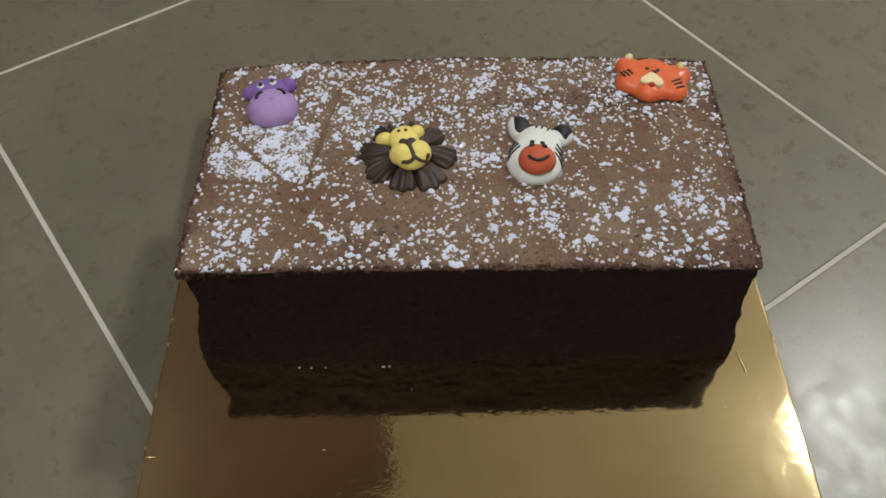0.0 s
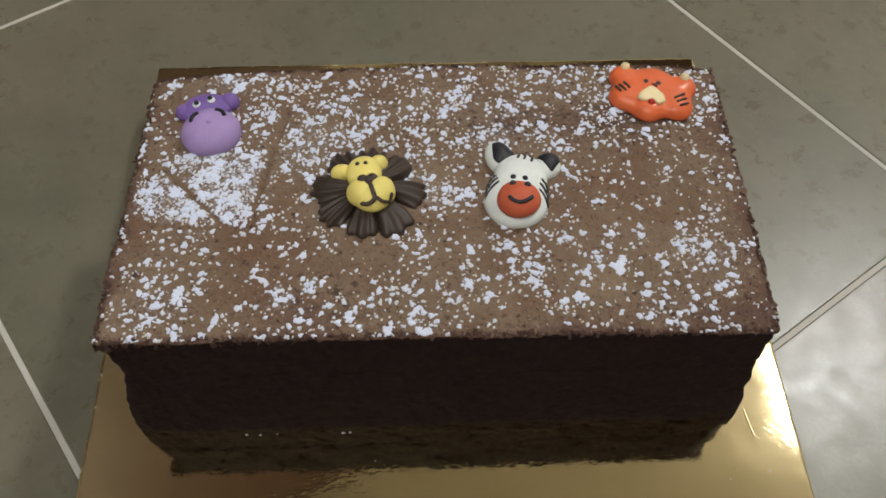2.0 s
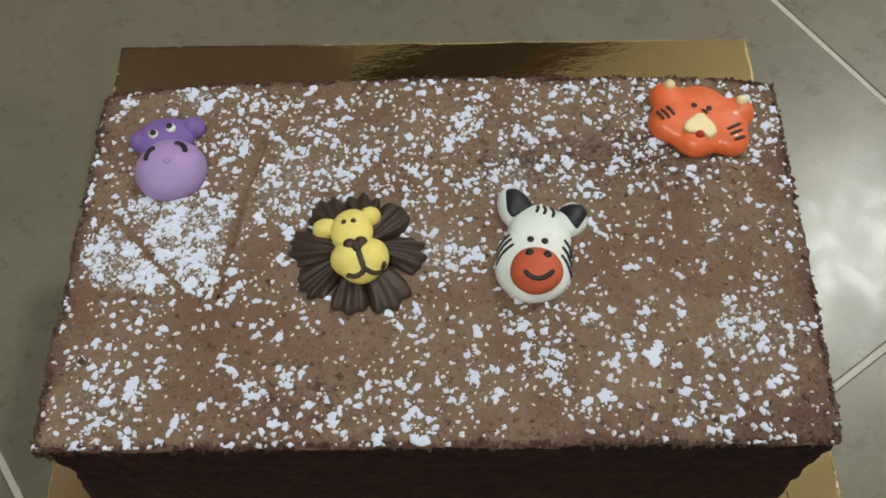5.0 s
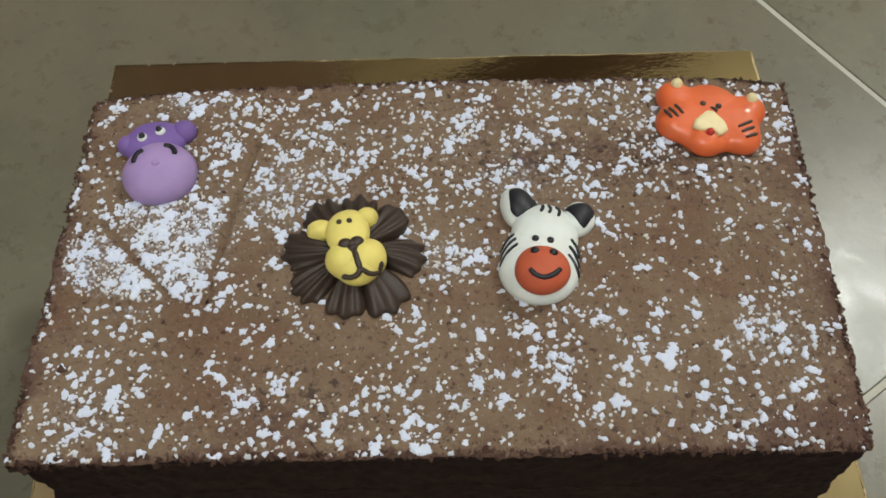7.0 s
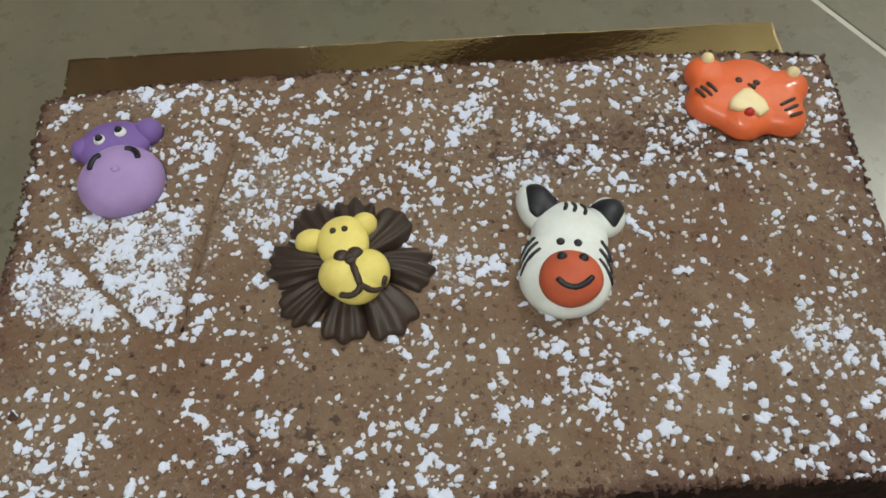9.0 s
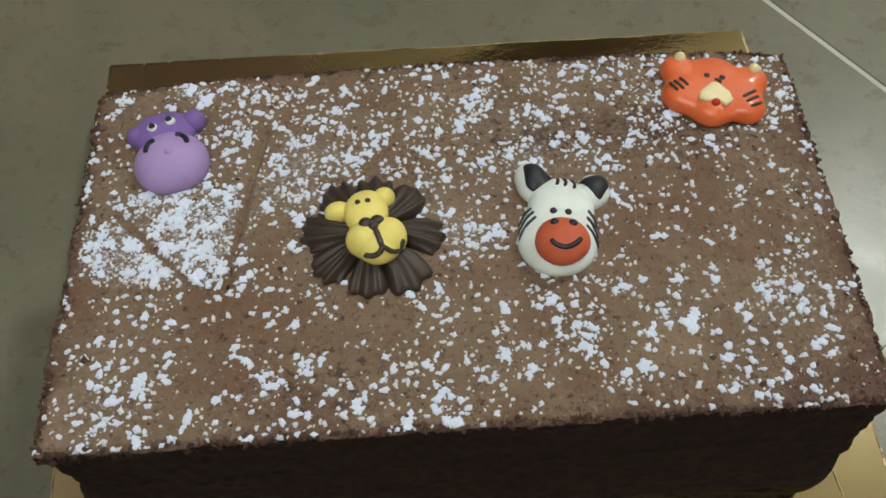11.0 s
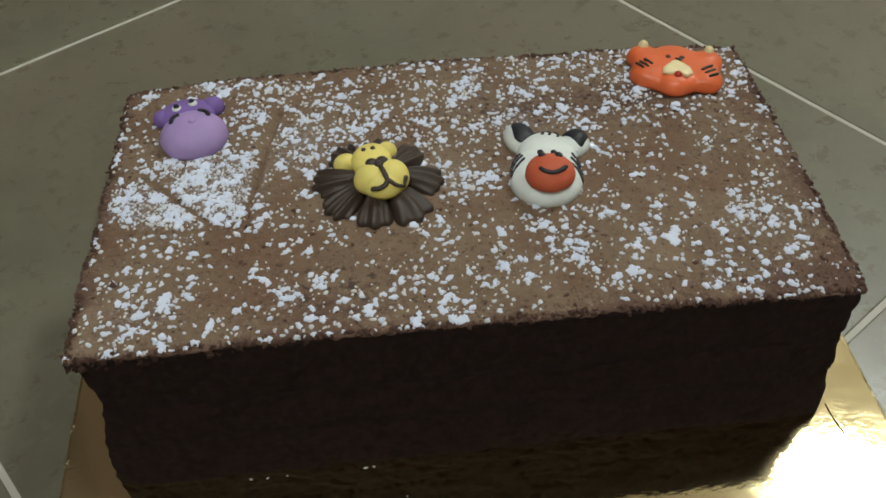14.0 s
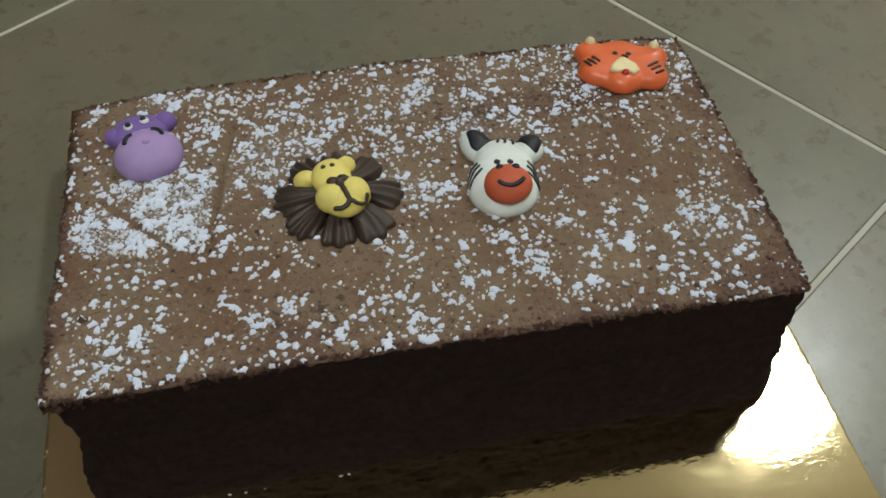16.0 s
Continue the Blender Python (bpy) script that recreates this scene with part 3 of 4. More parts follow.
def sugar_spots():
    """Flakes of the dusting: x, y, radius, stretch and turn."""
    random.seed(7)
    spots = []
    for cx, cy, r in CLUMPS_FAR + CLUMPS_BACK + CLUMPS_MIDDLE + CLUMPS_NEAR + CLUMPS_FRONT + CLUMPS_EDGE:
        turn = random.uniform(0, 3.14)
        along = 0.0
        for i in range(random.randint(2, 4)):
            q = r * random.uniform(0.36, 0.62)
            x, y = cx + along * math.cos(turn) + random.gauss(0, 0.22 * r), cy + along * math.sin(turn) + random.gauss(0, 0.22 * r)
            spots.append((x / 1000, y / 1000, q / 1000, random.uniform(0.8, 1.25), random.uniform(0, 3.1)))
            along += random.choice((-1, 1)) * r * random.uniform(0.45, 0.8)
        for i in range(5):
            a, d = random.uniform(0, 6.28), r * random.uniform(0.9, 2.2)
            spots.append(((cx + d * math.cos(a)) / 1000, (cy + d * math.sin(a)) / 1000, random.uniform(0.22, 0.5) / 1000, random.uniform(0.7, 1.4), random.uniform(0, 3.1)))
    x, y = np.array([random.uniform(-0.128, -0.062) for _ in range(11000)]), np.array([random.uniform(-0.020, 0.034) for _ in range(11000)])
    p = np.c_[x, y, 0 * x]
    lumpy = np.clip(0.42 + 1.0 * ripple(p, 0.0042, 71) + 0.5 * ripple(p, 0.0019, 72), 0, 1)
    chance = (0.30 + 0.45 * lumpy) * wiped(x, y)
    here = drifted(x + 0.0048 * ripple(p, 0.005, 73), y + 0.0048 * ripple(p, 0.005, 74))
    for a, b, c, full in zip(x, y, chance * here, lumpy):
        if random.random() < 0.40 * c:
            spots.append((a, b, (0.28 + 0.85 * full * random.random()) / 1000, random.uniform(0.75, 1.3), random.uniform(0, 3.1)))
    x, y = np.array([random.uniform(-HALF_X, HALF_X) for _ in range(14000)]), np.array([random.uniform(FRONT, BACK) for _ in range(14000)])
    p = np.c_[x, y, 0 * x]
    patchy = np.clip(0.75 + 0.8 * ripple(p, 0.011, 75) + 0.6 * ripple(p, 0.005, 76), 0.3, 1.6)
    for a, b, c in zip(x, y, dusted(x, y) * wiped(x, y) * patchy * (1 + 0.4 * np.clip((y - 0.01) / 0.05, 0, 1))):
        if random.random() * 3.1 < c:
            r = min(1.45, max(0.26, 0.54 * math.exp(random.gauss(0, 0.46))))
            spots.append((a, b, r / 1000, random.uniform(0.7, 1.4), random.uniform(0, 3.1)))
    return spots


def sugar_dusting(parent):
    """Flakes that run together where they touch, as lumps on a fine net over the icing."""
    step = 0.00026
    nx, ny = int(2 * HALF_X / step), int((BACK - FRONT) / step)
    field, size = np.full((ny, nx), -1.0), np.zeros((ny, nx))
    for x, y, r, stretch, turn in sugar_spots():
        reach = 1.8 * r
        i0, i1 = int((x - reach + HALF_X) / step), int((x + reach + HALF_X) / step) + 2
        j0, j1 = int((y - reach - FRONT) / step), int((y + reach - FRONT) / step) + 2
        i0, i1, j0, j1 = max(i0, 2), min(i1, nx - 2), max(j0, 2), min(j1, ny - 2)
        if i1 <= i0 or j1 <= j0:
            continue
        u, v = np.meshgrid(np.arange(i0, i1) * step - HALF_X - x, np.arange(j0, j1) * step + FRONT - y)
        c, s = math.cos(turn), math.sin(turn)
        a, b = (u * c + v * s) / stretch, (v * c - u * s) * stretch
        sides = random.randint(4, 6)
        first = random.uniform(0, 6.28)
        bump = 1 - np.max([(a * math.cos(first + 6.283 * k / sides) + b * math.sin(first + 6.283 * k / sides)) / (r * random.uniform(0.72, 1.15)) for k in range(sides)], axis=0)
        bump = bump * min(1.0, 0.45 + r / 0.0014)
        size[j0:j1, i0:i1] = np.where(bump > field[j0:j1, i0:i1], np.maximum(size[j0:j1, i0:i1], r * 1000), size[j0:j1, i0:i1])
        field[j0:j1, i0:i1] = np.maximum(field[j0:j1, i0:i1], bump)
    gx, gy = np.meshgrid(np.arange(nx) * step - HALF_X, np.arange(ny) * step + FRONT)
    gx, gy, f = gx.ravel(), gy.ravel(), field.ravel()
    p = np.c_[gx, gy, 0 * gx]
    f = f + 0.20 * ripple(p, 0.0012, 81) + 0.22 * ripple(p, 0.0006, 82)
    f[field.ravel() < -0.99] = -1.0
    jitter = np.random.default_rng(5)
    gx = gx + jitter.uniform(-0.42, 0.42, len(gx)) * step
    gy = gy + jitter.uniform(-0.42, 0.42, len(gy)) * step
    up = np.where(f > 0, 0.00006 + 0.00042 * (np.clip(f, 0, 0.35) / 0.35) ** 0.8 + 0.00030 * np.clip(f - 0.35, 0, 1) + jitter.uniform(-0.00007, 0.00009, len(f)), -0.00025)
    on = (f > 0).reshape(ny, nx)
    cells = on[:-1, :-1] | on[1:, :-1] | on[:-1, 1:] | on[1:, 1:]
    j, i = np.nonzero(cells)
    quads = np.c_[j * nx + i, j * nx + i + 1, (j + 1) * nx + i + 1, (j + 1) * nx + i]
    used, back = np.unique(quads, return_inverse=True)
    x, y = gx[used], gy[used]
    rim = np.minimum(HALF_X - np.abs(x), np.minimum(y - FRONT, BACK - y))
    verts = np.c_[(*settled(x, y), top_height(x, y) + up[used] - 0.0008 * np.exp(-rim / 0.0012))]
    ob = shape("icing_sugar", verts.tolist(), back.reshape(-1, 4).tolist(), SUGAR, parent, "clumps of white icing sugar dusted over the top", smooth=False)
    ob.data.attributes.new("lump", "FLOAT", "POINT").data.foreach_set("value", size.ravel()[used])
    return tagged(ob, kind="stuff")


# the few largest crumbs: x, y and radius
BIG = [(-0.1170, -0.0345, 0.0016), (-0.1245, 0.0570, 0.0013), (0.0740, -0.0471, 0.0010), (0.0880, -0.0570, 0.0013), (-0.1040, -0.0120, 0.0009), (-0.0590, -0.0070, 0.0009), (0.1180, -0.0500, 0.0012)]


def crumbs(parent):
    """Dark loose crumbs, thickest along the cake's rim."""
    random.seed(11)
    verts, faces = [], []
    spots = []
    while len(spots) < 3200:
        x, y = random.uniform(-HALF_X, HALF_X), random.uniform(FRONT, BACK)
        rim = min(HALF_X - abs(x), y - FRONT, BACK - y)
        if rim < 0.0006:
            continue
        heavy = 0.06 + 1.1 * math.exp(-rim / 0.0030) + 0.9 * math.exp(-((x - 0.115) / 0.014) ** 2 - ((y + 0.060) / 0.007) ** 2)
        heavy += sum(k * math.exp(-((1000 * x - cx) / rx) ** 2 - ((1000 * y - cy) / ry) ** 2) for cx, cy, rx, ry, k in ((80, 40, 29, 12, 0.7), (38, 40, 17, 7, 0.5), (3, 38, 12, 7, 0.35)))
        if random.random() < heavy:
            for _ in range(random.choice((1, 1, 2, 4))):
                spots.append((x + random.gauss(0, 0.0007), y + random.gauss(0, 0.0005), min(0.0007, 0.00015 * random.paretovariate(1.9))))
    spots += BIG
    high = top_height([s[0] for s in spots], [s[1] for s in spots])
    for (x, y, r), z in zip(spots, high):
        rim = min(HALF_X - abs(x), y - FRONT, BACK - y)
        blob(verts, faces, *(float(c) for c in settled(x, y)), z - 0.0008 * math.exp(-rim / 0.0012), r, r * 0.6, 6, random.uniform(0.7, 1.4), random.uniform(0, 3.1), 0.5)
    ring = ring_path(0.00055)
    z = top_height(ring[:, 0], ring[:, 1])
    patch = ripple(np.c_[ring[:, :2], 0 * z], 0.010, 91) + 0.6 * ripple(np.c_[ring[:, :2], 0 * z], 0.004, 92)
    for (x, y, u, v), top, here in zip(ring, z, patch):
        for _ in range(2):
            if random.random() > 0.62 + 0.45 * here:
                continue
            r = min(0.0010, 0.00036 * random.paretovariate(2.4))
            out, drop = random.uniform(-0.0018, 0.0001), random.uniform(0.0002, 0.0013)
            if out < -0.0004:
                drop = random.uniform(0.0002, 0.0008)
            px, py = x + u * out + random.gauss(0, 0.0003), y + v * out + random.gauss(0, 0.0003)
            blob(verts, faces, *(float(c) for c in settled(px, py)), top - drop - 0.4 * r, r, r * 1.1, 7, random.uniform(0.75, 1.35), random.uniform(0, 3.1), 0.45)
    ob = shape("crumb", verts, faces, CRUMB, parent, "dark chocolate crumbs along the rim", smooth=False)
    return tagged(ob, kind="stuff")


def rim_lumps(parent):
    """Coarse lumps that hang from the torn rim at one front corner, shade put into their colour."""
    random.seed(23)
    verts, faces = [], []
    for _ in range(120):
        x = -HALF_X + 0.075 * random.random() ** 1.7
        y, r = FRONT + random.uniform(-0.0003, 0.0006), min(0.0014, 0.0004 * random.paretovariate(2.0))
        px, py = (float(c) for c in settled(x, y))
        blob(verts, faces, px + 0.0008, py, float(top_height(x, y)) - random.uniform(0.0014, 0.0050), r, r * 1.1, 7, random.uniform(0.7, 1.4), random.uniform(0, 3.1), 0.45)
    return tagged(shape("rim_lump", verts, faces, SHADED_CRUMB, parent, "coarse chocolate crumbs hanging from the rim, coloured as in shade", smooth=False), kind="stuff")


def chocolate_cake():
    cake = new("chocolate_cake")
    cake.location = (0, 0, BOARD_TOP)
    tagged(cake, "rectangular layered chocolate cake with sugar-dusted brown icing on a gold board", "cake")
    made = []
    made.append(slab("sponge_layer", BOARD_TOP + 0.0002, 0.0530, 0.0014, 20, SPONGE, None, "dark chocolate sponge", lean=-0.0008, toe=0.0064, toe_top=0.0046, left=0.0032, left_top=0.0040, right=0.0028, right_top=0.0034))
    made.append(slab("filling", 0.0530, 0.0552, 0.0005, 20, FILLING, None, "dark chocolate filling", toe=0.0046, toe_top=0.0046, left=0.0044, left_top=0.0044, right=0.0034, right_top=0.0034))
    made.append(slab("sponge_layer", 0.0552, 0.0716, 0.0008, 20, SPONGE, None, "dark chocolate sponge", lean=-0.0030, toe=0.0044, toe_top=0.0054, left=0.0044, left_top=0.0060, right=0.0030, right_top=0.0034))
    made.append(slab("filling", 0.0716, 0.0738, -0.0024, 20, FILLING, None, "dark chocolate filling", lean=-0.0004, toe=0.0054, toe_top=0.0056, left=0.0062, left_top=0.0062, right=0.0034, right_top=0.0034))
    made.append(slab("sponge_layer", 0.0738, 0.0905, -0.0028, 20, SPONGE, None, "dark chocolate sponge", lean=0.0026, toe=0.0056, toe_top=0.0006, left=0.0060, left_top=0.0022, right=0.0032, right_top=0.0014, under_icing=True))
    made.append(icing_sheet(None))
    made.append(sugar_dusting(None))
    made.append(crumbs(None))
    made.append(rim_lumps(None))
    for ob in made:
        ob.parent = cake
        ob.location = (0, 0, -BOARD_TOP)
    return cake


chocolate_cake()


# ---------------------------------------------------------------- sugar decorations on the cake
def mound(x, y, rx, ry, high, turn=0.0, low=0.0):
    """A piped dollop: centre, radii, height (all mm), turn in degrees, and the height it starts from."""
    return (x, y, rx, ry, high, radians(turn), low)


def rise(mounds, x, y):
    """The height of the upper skin of some dollops at a place, in mm."""
    best = 0.0
    for cx, cy, rx, ry, high, turn, low in mounds:
        dx, dy = x - cx, y - cy
        c, s = math.cos(turn), math.sin(turn)
        q = ((dx * c + dy * s) / rx) ** 2 + ((dy * c - dx * s) / ry) ** 2
        if q < 1:
            best = max(best, low + (high - low) * (math.sqrt(1 - q) + 0.28) / 1.28)
    return best


def dollop(name, m, mat, parent, label="", around=36, up=10, seed=1):
    cx, cy, rx, ry, high, turn, low = m
    verts = []
    for k in range(up + 1):
        f = radians(-16.3 + 106.3 * k / up)
        for i in range(around):
            a = 2 * math.pi * i / around
            q = math.cos(f) * (1 + 0.012 * math.sin(3 * a + seed) + 0.008 * math.sin(5 * a + 2 * seed))
            px, py = rx * q * math.cos(a), ry * q * math.sin(a)
            c, s = math.cos(turn), math.sin(turn)
            verts.append((cx + px * c - py * s, cy + px * s + py * c, low + (high - low) * (math.sin(f) + 0.28) / 1.28))
    faces = grid_faces(up + 1, around, True)
    faces.append(tuple(range(around - 1, -1, -1)))
    faces.append(tuple(range(up * around, (up + 1) * around)))
    return shape(name, [(x / 1000, y / 1000, z / 1000) for x, y, z in verts], faces, mat, parent, label)


def stroke(name, points, wide, mounds, mat, parent, label="", raised=0.25, taper=0.55):
    """A piped line lying on dollops: points in mm, half its width in mm."""
    dense = []
    for i in range(len(points) - 1):
        before, a, b, after = points[max(i - 1, 0)], points[i], points[i + 1], points[min(i + 2, len(points) - 1)]
        for k in range(6):
            t = k / 6
            dense.append(tuple(0.5 * (2 * a[j] + (b[j] - before[j]) * t + (2 * before[j] - 5 * a[j] + 4 * b[j] - after[j]) * t * t + (3 * a[j] - before[j] - 3 * b[j] + after[j]) * t ** 3) for j in (0, 1)))
    dense.append(points[-1])
    n, sides = len(dense), 8
    verts = []
    for i, (x, y) in enumerate(dense):
        ax, ay = dense[max(i - 1, 0)]
        bx, by = dense[min(i + 1, n - 1)]
        size = math.hypot(bx - ax, by - ay) or 1
        ux, uy = (bx - ax) / size, (by - ay) / size
        end = min(i, n - 1 - i)
        w = wide * (taper if end == 0 else 0.85 if end == 1 else 1.0) * (1 + 0.06 * math.sin(i * 1.7))
        z = rise(mounds, x, y) + raised * wide
        for k in range(sides):
            a = 2 * math.pi * k / sides
            verts.append((x - uy * w * math.cos(a), y + ux * w * math.cos(a), z + w * 0.8 * math.sin(a)))
    faces = grid_faces(n, sides, True)
    faces.append(tuple(range(sides - 1, -1, -1)))
    faces.append(tuple(range((n - 1) * sides, n * sides)))
    return shape(name, [(x / 1000, y / 1000, z / 1000) for x, y, z in verts], faces, mat, parent, label)


def dot(name, x, y, r, mounds, mat, parent, label="", tall=0.7, sink=0.3):
    z = rise(mounds, x, y)
    return dollop(name, mound(x, y, r, r, z + tall * r, 0, z - sink * r), mat, parent, label, 16, 5)


def pad(name, corners, mounds, mat, parent, label="", thick=0.45, soft=1.0):
    """A flat piped patch with rounded corners that follows the dollops under it."""
    cx, cy = sum(p[0] for p in corners) / len(corners), sum(p[1] for p in corners) / len(corners)
    outline = []
    for a, b in zip(corners, corners[1:] + corners[:1]):
        outline += [(a[0] + (b[0] - a[0]) * k / 8, a[1] + (b[1] - a[1]) * k / 8) for k in range(8)]
    for _ in range(int(4 * soft)):
        outline = [tuple((outline[i - 1][j] + 2 * outline[i][j] + outline[(i + 1) % len(outline)][j]) / 4 for j in (0, 1)) for i in range(len(outline))]
    n, verts = len(outline), []
    for f, up in ((1.0, -0.6), (1.0, 0.3), (0.93, 0.8), (0.75, 1.0), (0.5, 1.05), (0.25, 1.08)):
        for x, y in outline:
            px, py = cx + (x - cx) * f, cy + (y - cy) * f
            verts.append((px, py, rise(mounds, px, py) + thick * up))
    faces = grid_faces(6, n, True) + [tuple(range(5 * n, 6 * n)), tuple(range(n - 1, -1, -1))]
    return shape(name, [(x / 1000, y / 1000, z / 1000) for x, y, z in verts], faces, mat, parent, label)


def flooded(name, discs, centre, high, mat, parent, label=""):
    """A flat flooded shape: the soft union of discs (x, y, r), with a full rounded rim and a swelling over each disc."""
    def gap(x, y):
        return -1.4 * math.log(sum(math.exp(-(math.hypot(x - a, y - b) - r) / 1.4) for a, b, r in discs))
    n, verts = 120, []
    reach = []
    for i in range(n):
        a = 2 * math.pi * i / n
        lo, hi = 0.0, 45.0
        for _ in range(24):
            mid = (lo + hi) / 2
            lo, hi = (mid, hi) if gap(centre[0] + mid * math.cos(a), centre[1] + mid * math.sin(a)) < 0 else (lo, mid)
        reach.append(lo)
    steps = ((0.985, 0.0), (1.0, 0.22), (0.985, 0.5), (0.95, 0.74), (0.90, 0.88), (0.82, 0.97), (0.7, 1.0), (0.55, 1.0), (0.4, 1.0), (0.25, 1.0), (0.1, 1.0))
    for f, up in steps:
        for i in range(n):
            a = 2 * math.pi * i / n
            x, y = centre[0] + f * reach[i] * math.cos(a), centre[1] + f * reach[i] * math.sin(a)
            swell = max(0.0, max(1 - math.hypot(x - p, y - q) / r for p, q, r in discs))
            verts.append((x, y, high * up * (0.84 + 0.26 * min(1.0, swell * 1.6) ** 0.7)))
    faces = grid_faces(len(steps), n, True) + [tuple(range((len(steps) - 1) * n, len(steps) * n)), tuple(range(n - 1, -1, -1))]
    return shape(name, [(x / 1000, y / 1000, z / 1000) for x, y, z in verts], faces, mat, parent, label)


def decoration(x, y, label, drop=0.0):
    """An empty at a decoration's place on the icing (mm)."""
    base = new("sugar_decoration")
    base.location = (x / 1000, y / 1000, CAKE_TOP - 0.0002 - drop / 1000)
    return tagged(base, label, "cake decoration", "sugar decorations on the cake")


def shifted(m, x, y):
    return (m[0] - x, m[1] - y, *m[2:])


def moved(points, x, y):
    return [(a - x, b - y) for a, b in points]


def hippo():
    ox, oy = -97.5, 41.0
    lift = 1.5
    base = decoration(ox, oy + lift, "purple hippo-face sugar decoration with a large lilac muzzle")
    def at(*v):
        return shifted(mound(*v), ox, oy)
    head, muzzle = at(-101.3, 49.8, 11.2, 8.5, 6.4, 14), at(-97.2, 35.6, 13.0, 12.2, 10.5, 10)
    ears = [at(-110.4, 48.6, 4.0, 4.0, 5.0, 20), at(-91.2, 54.4, 4.4, 4.4, 5.6, 30)]
    everything = [head, muzzle] + ears
    dollop("head", head, PURPLE, base, "purple icing", seed=2)
    for e in ears:
        dollop("ear", e, PURPLE, base, "purple icing")
    dollop("muzzle", muzzle, LILAC, base, "lilac icing", 44, 12, 3)
    for x, y, px, py in ((-104.3, 48.9, -104.2, 49.0), (-98.3, 51.4, -98.9, 52.1)):
        eye = dot("eye", x - ox, y - oy, 1.9, everything, WHITE, base, "white icing", 0.55)
        low = rise(everything, x - ox, y - oy)
        dollop("pupil", mound(0.5 * (x + px) - ox, 0.5 * (y + py) - oy, 1.3, 1.35, low + 2.0, 0, low - 0.4), BLACK, eye, "black icing", 14, 5)
    for line in ([(-104.6, 35.8), (-104.5, 38.2), (-103.6, 40.2), (-101.9, 40.9)], [(-95.2, 43.2), (-93.2, 43.0), (-91.6, 41.5), (-90.7, 39.2)]):
        stroke("nostril", moved(line, ox, oy), 0.95, everything, BLACK, base, "dark icing")
    dollop("tip", shifted(mound(-96.6, 35.0, 1.5, 1.3, 11.2, 0, 10.0), ox, oy), LILAC, muzzle_part(base), "", 16, 5)


def muzzle_part(base):
    return next(o for o in base.children if o.name.startswith("muzzle"))


def petal(angle, reach, half, parent):
    """One shell-piped petal of the mane, with ridges along it and a blunt, wavy tip."""
    rows, cols = 18, 33
    bend, ridges = random.uniform(-6, 6), random.choice((3, 4, 4))
    verts = []
    for k in range(rows):
        f = min(1.0, k / (rows - 3))
        for c in range(cols):
            w = 2 * c / (cols - 1) - 1
            ridge = 0.5 + 0.5 * math.cos(ridges * math.pi * w + 0.4)
            tip = reach * (1 - 0.15 * abs(w) ** 2.4) + 1.3 * (ridge - 0.5) + 0.5 * math.sin(9 * w + angle)
            r = 4 + (tip - 4) * f
            a = radians(angle + w * half * (1.0 - 0.08 * f ** 3) + bend * f * f)
            arch = max(0.0, 1 - abs(w) ** 4)
            z = (2.3 + 3.6 * (1 - f) ** 0.9 + 1.0 * math.sin(math.pi * f)) * (0.35 + 0.65 * arch) + 1.15 * ridge * (0.45 + 0.55 * f) * (0.3 + 0.7 * arch)
            z *= 1 - 0.25 * f ** 8
            if k == rows - 2:
                z *= 0.55
            if k == rows - 1:
                z, r = 0.0, r - 0.3
            if c in (0, cols - 1):
                z = 0.0
            verts.append((r * math.cos(a) / 1000, r * math.sin(a) / 1000, z / 1000))
    return shape("mane_petal", verts, grid_faces(rows, cols), BROWN, parent, "dark brown ridged icing")


